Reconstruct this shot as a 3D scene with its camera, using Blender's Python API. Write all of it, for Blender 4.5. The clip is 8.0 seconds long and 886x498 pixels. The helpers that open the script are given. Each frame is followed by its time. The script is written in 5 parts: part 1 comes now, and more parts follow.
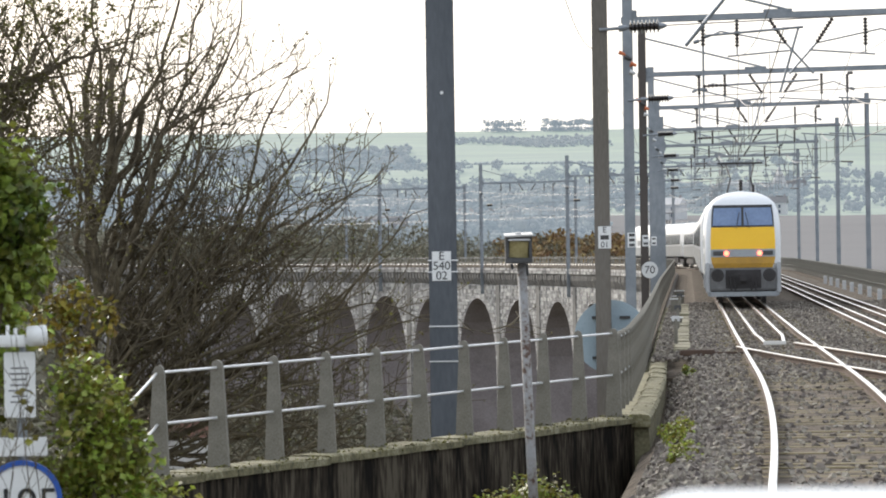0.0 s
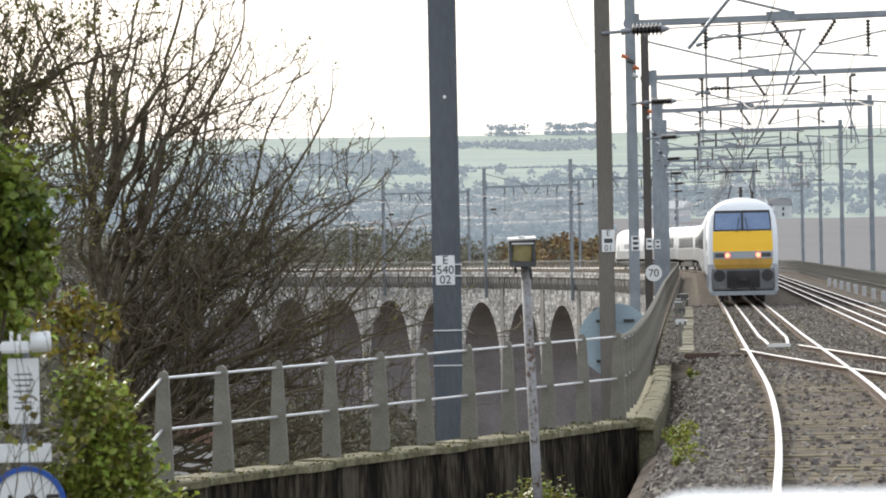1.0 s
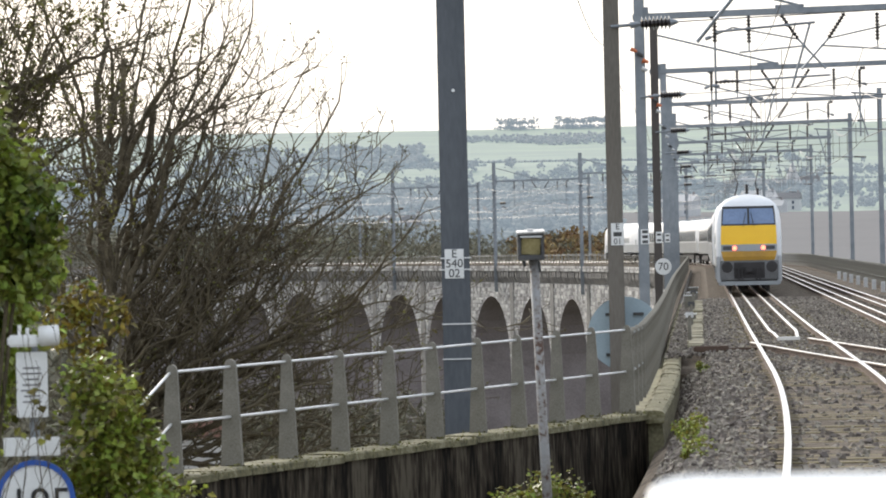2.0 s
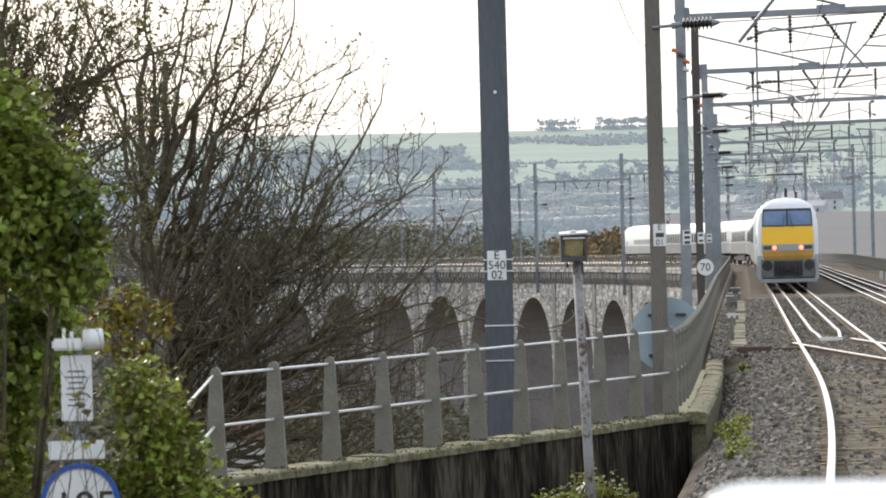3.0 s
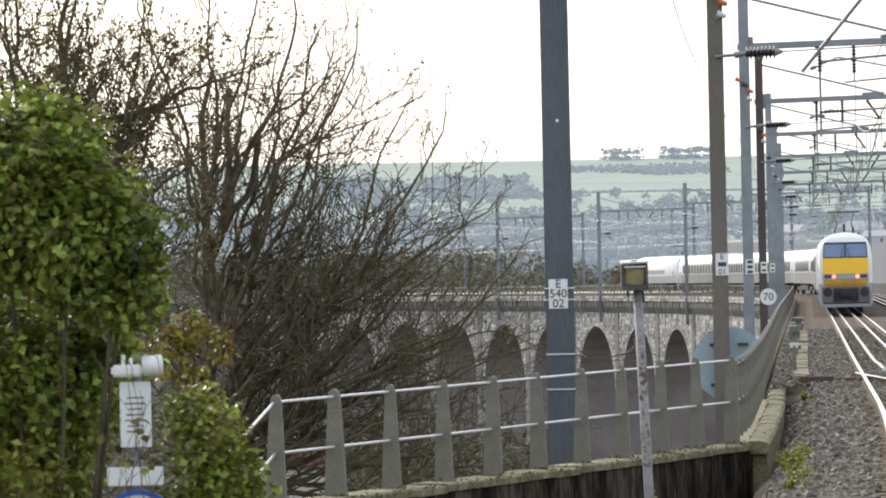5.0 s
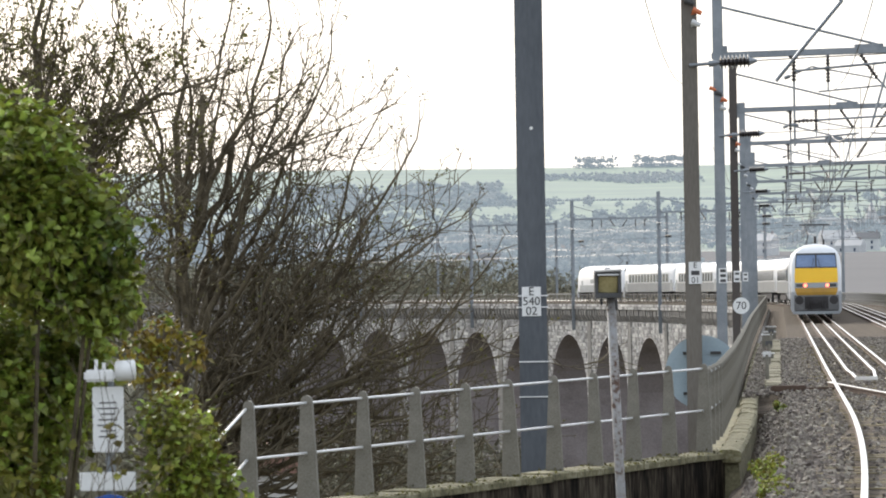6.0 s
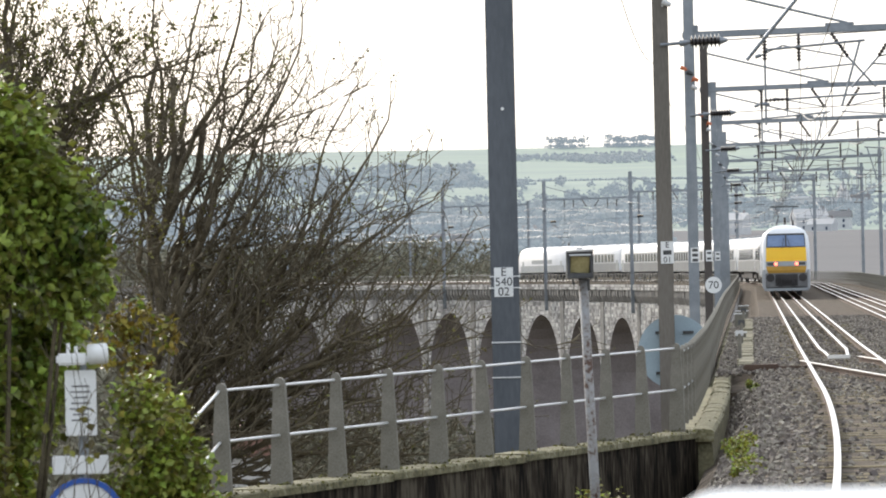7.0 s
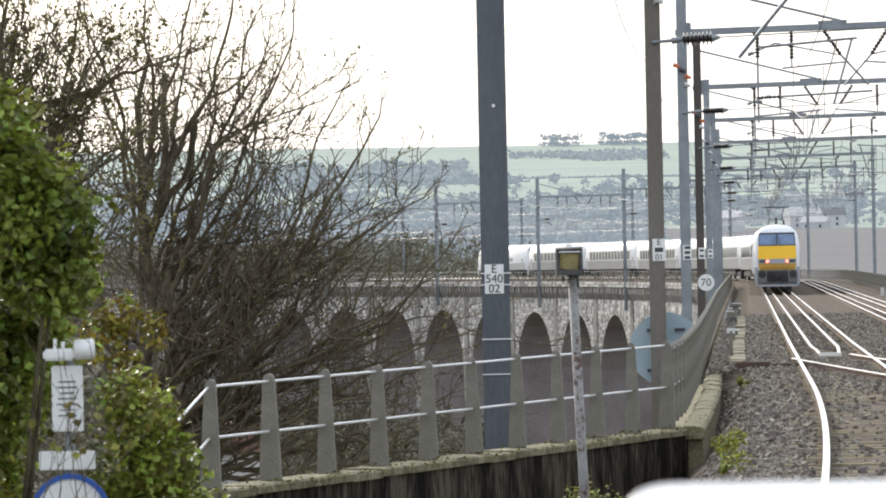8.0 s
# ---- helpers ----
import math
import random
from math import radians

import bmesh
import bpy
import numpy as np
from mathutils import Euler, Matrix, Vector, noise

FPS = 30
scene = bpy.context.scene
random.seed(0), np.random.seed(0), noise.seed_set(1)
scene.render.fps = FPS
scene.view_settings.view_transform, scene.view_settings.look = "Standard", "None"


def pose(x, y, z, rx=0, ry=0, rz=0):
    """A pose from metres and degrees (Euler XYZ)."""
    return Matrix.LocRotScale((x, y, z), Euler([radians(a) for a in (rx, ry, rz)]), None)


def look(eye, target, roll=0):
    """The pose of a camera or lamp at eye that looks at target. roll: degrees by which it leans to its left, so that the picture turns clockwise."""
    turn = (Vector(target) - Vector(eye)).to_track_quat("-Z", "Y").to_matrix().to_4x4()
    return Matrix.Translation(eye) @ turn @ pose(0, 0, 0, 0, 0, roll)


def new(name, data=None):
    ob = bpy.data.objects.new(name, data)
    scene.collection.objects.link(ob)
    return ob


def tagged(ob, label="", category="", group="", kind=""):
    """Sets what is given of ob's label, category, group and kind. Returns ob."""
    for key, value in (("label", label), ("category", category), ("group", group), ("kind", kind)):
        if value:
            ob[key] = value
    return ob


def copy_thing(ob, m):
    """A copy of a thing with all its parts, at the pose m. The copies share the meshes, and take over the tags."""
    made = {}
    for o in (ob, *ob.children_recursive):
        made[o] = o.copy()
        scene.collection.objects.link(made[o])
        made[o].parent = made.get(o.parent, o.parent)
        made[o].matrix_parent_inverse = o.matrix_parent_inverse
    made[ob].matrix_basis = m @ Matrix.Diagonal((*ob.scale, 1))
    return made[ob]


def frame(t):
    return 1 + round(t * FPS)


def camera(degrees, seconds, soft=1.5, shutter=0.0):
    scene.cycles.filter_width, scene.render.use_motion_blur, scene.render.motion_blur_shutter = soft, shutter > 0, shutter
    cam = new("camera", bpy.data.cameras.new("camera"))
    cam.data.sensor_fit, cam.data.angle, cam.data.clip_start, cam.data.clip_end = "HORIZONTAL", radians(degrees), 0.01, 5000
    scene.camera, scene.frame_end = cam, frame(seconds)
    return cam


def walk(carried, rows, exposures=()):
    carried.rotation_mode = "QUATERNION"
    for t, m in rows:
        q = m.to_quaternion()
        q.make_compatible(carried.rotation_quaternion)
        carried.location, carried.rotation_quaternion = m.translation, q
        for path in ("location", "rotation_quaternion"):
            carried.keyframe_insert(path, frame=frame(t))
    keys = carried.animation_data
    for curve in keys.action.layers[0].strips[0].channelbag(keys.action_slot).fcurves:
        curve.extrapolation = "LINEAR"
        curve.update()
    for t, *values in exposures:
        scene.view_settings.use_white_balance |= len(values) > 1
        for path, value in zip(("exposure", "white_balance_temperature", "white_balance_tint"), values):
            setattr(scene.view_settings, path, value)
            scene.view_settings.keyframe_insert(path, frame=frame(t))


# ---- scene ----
EYE = Vector((0.0, 0.0, 1.95))
cam = camera(12.781, 8.0, soft=1.9)
cam.data.dof.use_dof = True
cam.data.dof.focus_distance = 120.0
cam.data.dof.aperture_fstop = 13.0

# seconds, yaw to the right, pitch up, lean, sway sideways and up
SWAY = [
    (0.0, 0.8696, 0.0844, -0.827, -0.015, 0.007),
    (0.5, 0.9095, 0.1904, -1.151, -0.012, 0.002),
    (1.0, 0.8131, 0.1464, -1.112, -0.010, 0.006),
    (1.2, 0.8507, 0.2023, -1.112, -0.004, 0.005),
    (2.3, 0.3786, -0.1023, -1.429, 0.002, -0.004),
    (2.5, -0.0000, -0.2005, -1.500, -0.000, 0.000),
    (3.0, 0.0692, 0.0980, -1.437, -0.012, 0.003),
    (3.5, 0.1266, 0.7110, -1.678, -0.008, 0.000),
    (4.0, -0.2967, 0.9847, -1.718, -0.008, -0.004),
    (4.5, -0.8702, 0.4953, -1.205, 0.015, 0.000),
    (6.0, -0.4498, 0.6323, -0.905, 0.011, -0.007),
    (6.5, -0.2118, 0.2850, -0.601, 0.033, -0.004),
    (7.0, -0.0534, 0.3514, -1.276, 0.015, -0.007),
    (7.5, -0.1956, 0.4432, -1.335, 0.014, -0.009),
    (8.0, 0.0374, 0.3051, -1.138, 0.057, -0.011),
]


def aim(yaw, pitch, lean, dx, dz):
    a, b = radians(yaw), radians(pitch)
    eye = EYE + Vector((dx, 0, dz))
    return look(eye, eye + Vector((math.sin(a) * math.cos(b), math.cos(a) * math.cos(b), math.sin(b))), lean)


walk(cam, [(t, aim(*r)) for t, *r in SWAY],
     [(0.0, 0.84), (1.2, 0.86), (2.3, 0.79), (3.0, 0.78), (4.5, 0.80), (6.0, 0.87), (8.0, 0.90)])

# ---------- light ----------
SUN_TO = Vector((-0.38, 0.80, 0.46)).normalized()
world = bpy.data.worlds.new("world")
scene.world = world
world.use_nodes = True
wn = world.node_tree
wn.nodes.clear()
sky = wn.nodes.new("ShaderNodeTexSky")
sky.sky_type = "NISHITA"
sky.sun_disc = False
sky.sun_elevation = math.asin(SUN_TO.z)
sky.sun_rotation = math.atan2(SUN_TO.x, SUN_TO.y)
sky.dust_density, sky.air_density = 4.0, 1.0
veil = wn.nodes.new("ShaderNodeMix")
veil.data_type = "RGBA"
veil.inputs[0].default_value = 0.6
veil.inputs[7].default_value = (8.0, 8.5, 9.2, 1)
wn.links.new(sky.outputs[0], veil.inputs[6])
bg = wn.nodes.new("ShaderNodeBackground")
bg.inputs[1].default_value = 0.11
wn.links.new(veil.outputs[2], bg.inputs[0])
wout = wn.nodes.new("ShaderNodeOutputWorld")
wn.links.new(bg.outputs[0], wout.inputs[0])
lamp = bpy.data.lights.new("sun", "SUN")
lamp.energy, lamp.angle, lamp.color = 1.5, radians(6), (1.0, 0.96, 0.9)
sun = new("sun", lamp)
sun.matrix_world = look(SUN_TO * 100, (0, 0, 0))


# ---------- materials ----------
def mat(name, c1, c2=None, rough=0.7, metal=0.0, scale=3.0, fine=40.0, bump=0.2, spec=0.5, island=0.0, haze_glow=0.0,
        stretch=(1, 1, 1), bumpd=0.02, world_space=False, third=None, third_at=0.62):
    m = bpy.data.materials.new(name)
    m.use_nodes = True
    nt = m.node_tree
    nd, ln = nt.nodes, nt.links
    b = nd["Principled BSDF"]
    c2 = c2 or tuple(x * 0.7 for x in c1)
    if world_space:
        co = nd.new("ShaderNodeNewGeometry").outputs["Position"]
    else:
        co = nd.new("ShaderNodeTexCoord").outputs["Object"]
    mp = nd.new("ShaderNodeMapping")
    mp.inputs["Scale"].default_value = stretch
    ln.new(co, mp.inputs[0])
    n1, n2 = nd.new("ShaderNodeTexNoise"), nd.new("ShaderNodeTexNoise")
    n1.inputs["Scale"].default_value, n2.inputs["Scale"].default_value = scale, fine
    n1.inputs["Detail"].default_value, n2.inputs["Detail"].default_value = 5, 4
    ln.new(mp.outputs[0], n1.inputs[0])
    ln.new(mp.outputs[0], n2.inputs[0])
    add = nd.new("ShaderNodeMath")
    add.operation = "MULTIPLY_ADD"
    add.inputs[1].default_value = 0.45
    ln.new(n2.outputs[0], add.inputs[0])
    sub = nd.new("ShaderNodeMath")
    sub.operation = "MULTIPLY"
    sub.inputs[1].default_value = 0.6
    ln.new(n1.outputs[0], sub.inputs[0])
    ln.new(sub.outputs[0], add.inputs[2])
    ramp = nd.new("ShaderNodeValToRGB")
    ramp.color_ramp.elements[0].position, ramp.color_ramp.elements[1].position = 0.38, third_at if third else 0.68
    ramp.color_ramp.elements[0].color, ramp.color_ramp.elements[1].color = (*c2, 1), (*c1, 1)
    if third:
        e = ramp.color_ramp.elements.new(third_at + 0.08)
        e.color = (*third, 1)
    ln.new(add.outputs[0], ramp.inputs[0])
    col = ramp.outputs[0]
    if island:
        hs = nd.new("ShaderNodeHueSaturation")
        r = nd.new("ShaderNodeNewGeometry").outputs["Random Per Island"]
        mr = nd.new("ShaderNodeMapRange")
        mr.inputs[3].default_value, mr.inputs[4].default_value = 1 - island, 1 + island
        ln.new(r, mr.inputs[0])
        ln.new(mr.outputs[0], hs.inputs["Value"])
        mh = nd.new("ShaderNodeMapRange")
        mh.inputs[3].default_value, mh.inputs[4].default_value = 0.5 - island * 0.05, 0.5 + island * 0.05
        ln.new(r, mh.inputs[0])
        ln.new(mh.outputs[0], hs.inputs["Hue"])
        ln.new(col, hs.inputs["Color"])
        col = hs.outputs[0]
    ln.new(col, b.inputs["Base Color"])
    b.inputs["Roughness"].default_value, b.inputs["Metallic"].default_value = rough, metal
    b.inputs["Specular IOR Level"].default_value = spec
    if bump:
        bp = nd.new("ShaderNodeBump")
        bp.inputs["Strength"].default_value, bp.inputs["Distance"].default_value = bump, bumpd
        ln.new(add.outputs[0], bp.inputs["Height"])
        ln.new(bp.outputs[0], b.inputs["Normal"])
    # bluish emission paints distance haze onto far surfaces
    if haze_glow:
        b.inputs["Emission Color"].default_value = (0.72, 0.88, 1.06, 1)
        b.inputs["Emission Strength"].default_value = haze_glow
    return m


def glowing(name, c, k):
    m = bpy.data.materials.new(name)
    m.use_nodes = True
    b = m.node_tree.nodes["Principled BSDF"]
    b.inputs["Base Color"].default_value = (*c, 1)
    b.inputs["Emission Color"].default_value = (*c, 1)
    b.inputs["Emission Strength"].default_value = k
    return m


def leafy(*a, **k):
    """Leaf surface that lets some light through."""
    m = mat(*a, **k)
    nd, ln = m.node_tree.nodes, m.node_tree.links
    b = nd["Principled BSDF"]
    tr = nd.new("ShaderNodeBsdfTranslucent")
    ln.new(b.inputs["Base Color"].links[0].from_socket, tr.inputs[0])
    mx = nd.new("ShaderNodeMixShader")
    mx.inputs[0].default_value = 0.3
    ln.new(b.outputs[0], mx.inputs[1])
    ln.new(tr.outputs[0], mx.inputs[2])
    ln.new(mx.outputs[0], nd["Material Output"].inputs[0])
    return m


STEEL = mat("galvanised_steel", (0.30, 0.32, 0.34), (0.20, 0.22, 0.24), 0.55, 0.6, 2, 30, 0.15)
MAST_BLUE = mat("mast_paint", (0.115, 0.125, 0.14), (0.075, 0.083, 0.095), 0.6, 0.2, 1.2, 25, 0.15, stretch=(1, 1, 0.25))
MAST_BROWN = mat("mast_weathered", (0.20, 0.18, 0.155), (0.13, 0.115, 0.095), 0.75, 0.2, 1.0, 25, 0.2, stretch=(1, 1, 0.2))
MAST_DARK = mat("mast_dark", (0.10, 0.085, 0.075), (0.06, 0.05, 0.045), 0.7, 0.2, 1.0, 25, 0.2, stretch=(1, 1, 0.2))
RAILHEAD = mat("polished_rail", (0.82, 0.82, 0.82), (0.7, 0.7, 0.7), 0.28, 1.0, 3, 60, 0.03)
RAILRUST = mat("rusty_rail", (0.12, 0.075, 0.05), (0.07, 0.045, 0.035), 0.85, 0.1, 4, 60, 0.3)
TUBE = mat("handrail_tube", (0.82, 0.82, 0.82), (0.66, 0.66, 0.66), 0.3, 0.35, 3, 50, 0.08)
DULLTUBE = mat("weathered_tube", (0.30, 0.30, 0.29), (0.18, 0.18, 0.17), 0.6, 0.3, 3, 50, 0.08)
LIDMETAL = mat("lantern_lid_metal", (0.62, 0.62, 0.62), (0.45, 0.45, 0.45), 0.3, 0.7, 4, 50, 0.1)
POSTMAT = mat("concrete_post", (0.24, 0.222, 0.185), (0.125, 0.115, 0.09), 0.85, 0, 3, 60, 0.3)
COPING = mat("mossy_coping", (0.16, 0.142, 0.07), (0.06, 0.055, 0.028), 0.9, 0, 3.5, 26, 0.8, third=(0.27, 0.25, 0.165), third_at=0.6, world_space=True)
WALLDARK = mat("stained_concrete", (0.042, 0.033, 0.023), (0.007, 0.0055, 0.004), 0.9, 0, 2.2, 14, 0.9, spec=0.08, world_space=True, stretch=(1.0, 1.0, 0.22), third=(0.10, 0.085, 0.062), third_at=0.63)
WALLPALE = mat("pale_stone", (0.29, 0.26, 0.15), (0.10, 0.092, 0.05), 0.9, 0, 2.5, 24, 0.6, world_space=True)
BALLAST = mat("ballast", (0.172, 0.143, 0.112), (0.075, 0.06, 0.047), 0.95, 0, 2.6, 42, 1.0, world_space=True, bumpd=0.05, spec=0.1)
LICHEN = mat("lichen_concrete", (0.30, 0.275, 0.19), (0.14, 0.125, 0.08), 0.95, 0, 1.5, 20, 0.5, world_space=True)
PARAPET = mat("parapet_stone", (0.255, 0.24, 0.22), (0.13, 0.122, 0.11), 0.9, 0, 0.6, 9, 0.5, world_space=True)
STONES = mat("ballast_stones", (0.235, 0.205, 0.172), (0.125, 0.105, 0.085), 0.85, 0, 5, 50, 0.3, island=0.55, world_space=True)
SLEEPER = mat("sleeper_wood", (0.205, 0.165, 0.075), (0.085, 0.07, 0.033), 0.9, 0, 2, 30, 0.5, stretch=(0.5, 6, 6))
GRASS = mat("rough_grass", (0.115, 0.108, 0.07), (0.06, 0.057, 0.038), 0.95, 0, 0.25, 5, 0.6, world_space=True)
LEAF = leafy("ivy_leaf", (0.37, 0.41, 0.07), (0.08, 0.11, 0.016), 0.45, 0, 1.5, 12, 0.1, island=0.6)
LEAFY = leafy("yellowing_leaf", (0.25, 0.215, 0.04), (0.12, 0.115, 0.022), 0.5, 0, 1.5, 12, 0.1, island=0.5)
GOLD = leafy("golden_leaf", (0.30, 0.21, 0.03), (0.14, 0.12, 0.02), 0.5, 0, 1.5, 12, 0.1, island=0.5)
OLIVE = leafy("olive_leaf", (0.15, 0.135, 0.035), (0.07, 0.065, 0.02), 0.55, 0, 1.5, 12, 0.1, island=0.5)
BARK = mat("grey_bark", (0.165, 0.134, 0.082), (0.06, 0.048, 0.031), 0.9, 0, 4, 40, 0.5)
WHITE = mat("white_paint", (0.80, 0.80, 0.79), (0.72, 0.72, 0.70), 0.5, 0, 2, 30, 0.05)
BLACK = mat("black_paint", (0.02, 0.02, 0.02), (0.012, 0.012, 0.012), 0.5, 0, 3, 30, 0.05)
BLUE = mat("blue_enamel", (0.02, 0.10, 0.42), (0.015, 0.07, 0.33), 0.35, 0, 3, 30, 0.03)
SIGNBACK = mat("sign_back", (0.36, 0.45, 0.50), (0.30, 0.38, 0.43), 0.5, 0.2, 2, 20, 0.05)
CREAM = mat("lamp_glass", (0.40, 0.34, 0.17), (0.26, 0.22, 0.10), 0.2, 0, 5, 40, 0.05)
CABIN = mat("lamp_housing", (0.09, 0.09, 0.09), (0.05, 0.05, 0.05), 0.6, 0.2, 5, 50, 0.1)
RUSTPOST = mat("rusty_painted_post", (0.25, 0.235, 0.22), (0.09, 0.05, 0.034), 0.7, 0.3, 3.2, 30, 0.2, world_space=True, third=(0.31, 0.31, 0.31), third_at=0.55)
PORCELAIN = mat("insulator_brown", (0.05, 0.042, 0.04), (0.03, 0.026, 0.025), 0.12, 0, 4, 30, 0.05)
PORCWHITE = mat("insulator_white", (0.7, 0.7, 0.68), (0.5, 0.5, 0.5), 0.3, 0, 4, 30, 0.05)
ORANGE = mat("orange_sleeve", (0.65, 0.18, 0.06), (0.5, 0.13, 0.05), 0.5, 0, 4, 30, 0.05)
WIRE = mat("copper_wire", (0.16, 0.15, 0.14), (0.10, 0.09, 0.085), 0.5, 0.6, 4, 30, 0.0)
TRAINWHITE = mat("train_white", (0.78, 0.79, 0.80), (0.68, 0.69, 0.70), 0.35, 0, 0.6, 12, 0.03)
TRAINGREY = mat("train_grey", (0.34, 0.36, 0.375), (0.27, 0.29, 0.30), 0.4, 0, 0.6, 12, 0.03)
COACHGREY = mat("coach_grey", (0.21, 0.225, 0.235), (0.16, 0.17, 0.18), 0.45, 0, 0.6, 12, 0.03)
WINDOWBAND = mat("pale_window_band", (0.46, 0.47, 0.48), (0.38, 0.39, 0.40), 0.4, 0, 0.6, 12, 0.03)
YELLOW = mat("warning_yellow", (0.95, 0.56, 0.02), (0.88, 0.50, 0.018), 0.4, 0, 1, 20, 0.03)
YELLOWDIRT = mat("soiled_yellow", (0.52, 0.29, 0.03), (0.36, 0.20, 0.03), 0.55, 0, 2, 20, 0.05)
UNDER = mat("underframe_grime", (0.055, 0.05, 0.05), (0.03, 0.027, 0.026), 0.8, 0.1, 2, 20, 0.2)
SKIRT = mat("plough_grey", (0.20, 0.20, 0.20), (0.13, 0.13, 0.13), 0.7, 0, 2, 20, 0.1)
GLASS = mat("tinted_glass", (0.05, 0.07, 0.11), (0.035, 0.05, 0.09), 0.08, 0, 2, 10, 0.0, spec=0.9)
COACHGLASS = mat("coach_window_glass", (0.035, 0.04, 0.045), (0.02, 0.024, 0.03), 0.2, 0, 2, 10, 0.0, spec=0.3)
# the sky's reflection is painted into this blue base colour
SCREEN = mat("windscreen_sky_blue", (0.13, 0.20, 0.34), (0.09, 0.145, 0.26), 0.12, 0, 1.5, 10, 0.0, spec=0.9)
AUTUMN = mat("autumn_scrub", (0.27, 0.16, 0.06), (0.13, 0.10, 0.05), 0.95, 0, 0.08, 0.7, 0.0, island=0.45, world_space=True)
ROOFTILE = mat("red_tiles", (0.30, 0.17, 0.13), (0.21, 0.12, 0.09), 0.85, 0, 2, 12, 0.3)
RENDERW = mat("white_render", (0.66, 0.64, 0.60), (0.55, 0.53, 0.50), 0.85, 0, 0.7, 9, 0.1)
BRICKIN = mat("soffit_brick", (0.31, 0.275, 0.27), (0.20, 0.172, 0.17), 0.9, 0, 0.35, 5, 0.4, world_space=True)
FARLEAF = mat("valley_trees", (0.205, 0.188, 0.13), (0.125, 0.12, 0.088), 0.95, 0, 0.08, 0.7, 0.0, island=0.3, world_space=True)
# far woods, fields and house walls carry their haze as a faint blue emission
FARTREE = mat("far_woodland", (0.165, 0.15, 0.115), (0.085, 0.097, 0.085), 0.95, 0, 0.008, 0.2, 0.0, island=0.22, world_space=True, haze_glow=0.16)
FIELDS = mat("far_fields", (0.17, 0.205, 0.115), (0.105, 0.125, 0.09), 0.95, 0, 0.0045, 0.03, 0.0, world_space=True, haze_glow=0.13, stretch=(0.5, 1.6, 1))
PLOUGH = mat("ploughed_field", (0.085, 0.075, 0.07), (0.065, 0.057, 0.054), 0.95, 0, 0.02, 0.6, 0.1, world_space=True, haze_glow=0.04)
FARWALL = mat("far_house_wall", (0.42, 0.40, 0.38), (0.34, 0.32, 0.30), 0.9, 0, 0.05, 0.5, 0.0, haze_glow=0.08, world_space=True)


def stone_material():
    m = mat("viaduct_stone", (0.53, 0.515, 0.505), (0.25, 0.24, 0.235), 0.9, 0, 0.5, 6, 0.5, bumpd=0.06)
    nt = m.node_tree
    nd, ln = nt.nodes, nt.links
    b = nd["Principled BSDF"]
    col = b.inputs["Base Color"].links[0].from_socket
    uv = nd.new("ShaderNodeUVMap")
    bk = nd.new("ShaderNodeTexBrick")
    bk.inputs["Scale"].default_value = 1.0
    bk.inputs["Brick Width"].default_value, bk.inputs["Row Height"].default_value = 0.9, 0.42
    bk.inputs["Mortar Size"].default_value = 0.035
    bk.inputs["Color1"].default_value, bk.inputs["Color2"].default_value = (1.4, 1.38, 1.34, 1), (0.5, 0.49, 0.48, 1)
    bk.inputs["Mortar"].default_value = (0.45, 0.42, 0.4, 1)
    ln.new(uv.outputs[0], bk.inputs[0])
    mx = nd.new("ShaderNodeMix")
    mx.data_type, mx.blend_type = "RGBA", "MULTIPLY"
    mx.inputs[0].default_value = 1.0
    ln.new(col, mx.inputs[6])
    ln.new(bk.outputs[0], mx.inputs[7])
    ln.new(mx.outputs[2], b.inputs["Base Color"])
    return m


STONE = stone_material()

RUBBLE = mat("rubble_stone", (0.53, 0.51, 0.48), (0.27, 0.255, 0.235), 0.9, 0, 1.2, 9, 0.4, island=0.5, world_space=True)


def bite(m, *at):
    """Tighter steps between the tones of a stained surface."""
    ramp = [n for n in m.node_tree.nodes if n.bl_idname == "ShaderNodeValToRGB"][0].color_ramp
    for e, p in zip(ramp.elements, at):
        e.position = p


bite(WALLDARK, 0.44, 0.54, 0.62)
bite(RUSTPOST, 0.42, 0.48, 0.6)
bite(COPING, 0.40, 0.54, 0.66)
bite(BALLAST, 0.46, 0.58)


# ---------- mesh helpers ----------
def finish(name, verts, faces, material, parent=None, label="", smooth=False, kind=""):
    me = bpy.data.meshes.new(name)
    me.from_pydata([tuple(v) for v in verts], [], faces)
    me.materials.append(material)
    if smooth:
        me.polygons.foreach_set("use_smooth", [True] * len(me.polygons))
    me.update()
    ob = new(name, me)
    if parent:
        ob.parent = parent
    return tagged(ob, label, kind=kind)


def part(name, bm, material, parent, label="", smooth=False):
    me = bpy.data.meshes.new(name)
    bm.normal_update()
    bm.to_mesh(me)
    bm.free()
    me.materials.append(material)
    if smooth:
        me.polygons.foreach_set("use_smooth", [True] * len(me.polygons))
    ob = new(name, me)
    ob.parent = parent
    return tagged(ob, label)


def thing(name, label, category, m=None, group="", kind=""):
    ob = new(name)
    if m is not None:
        ob.matrix_basis = m
    return tagged(ob, label, category, group, kind)


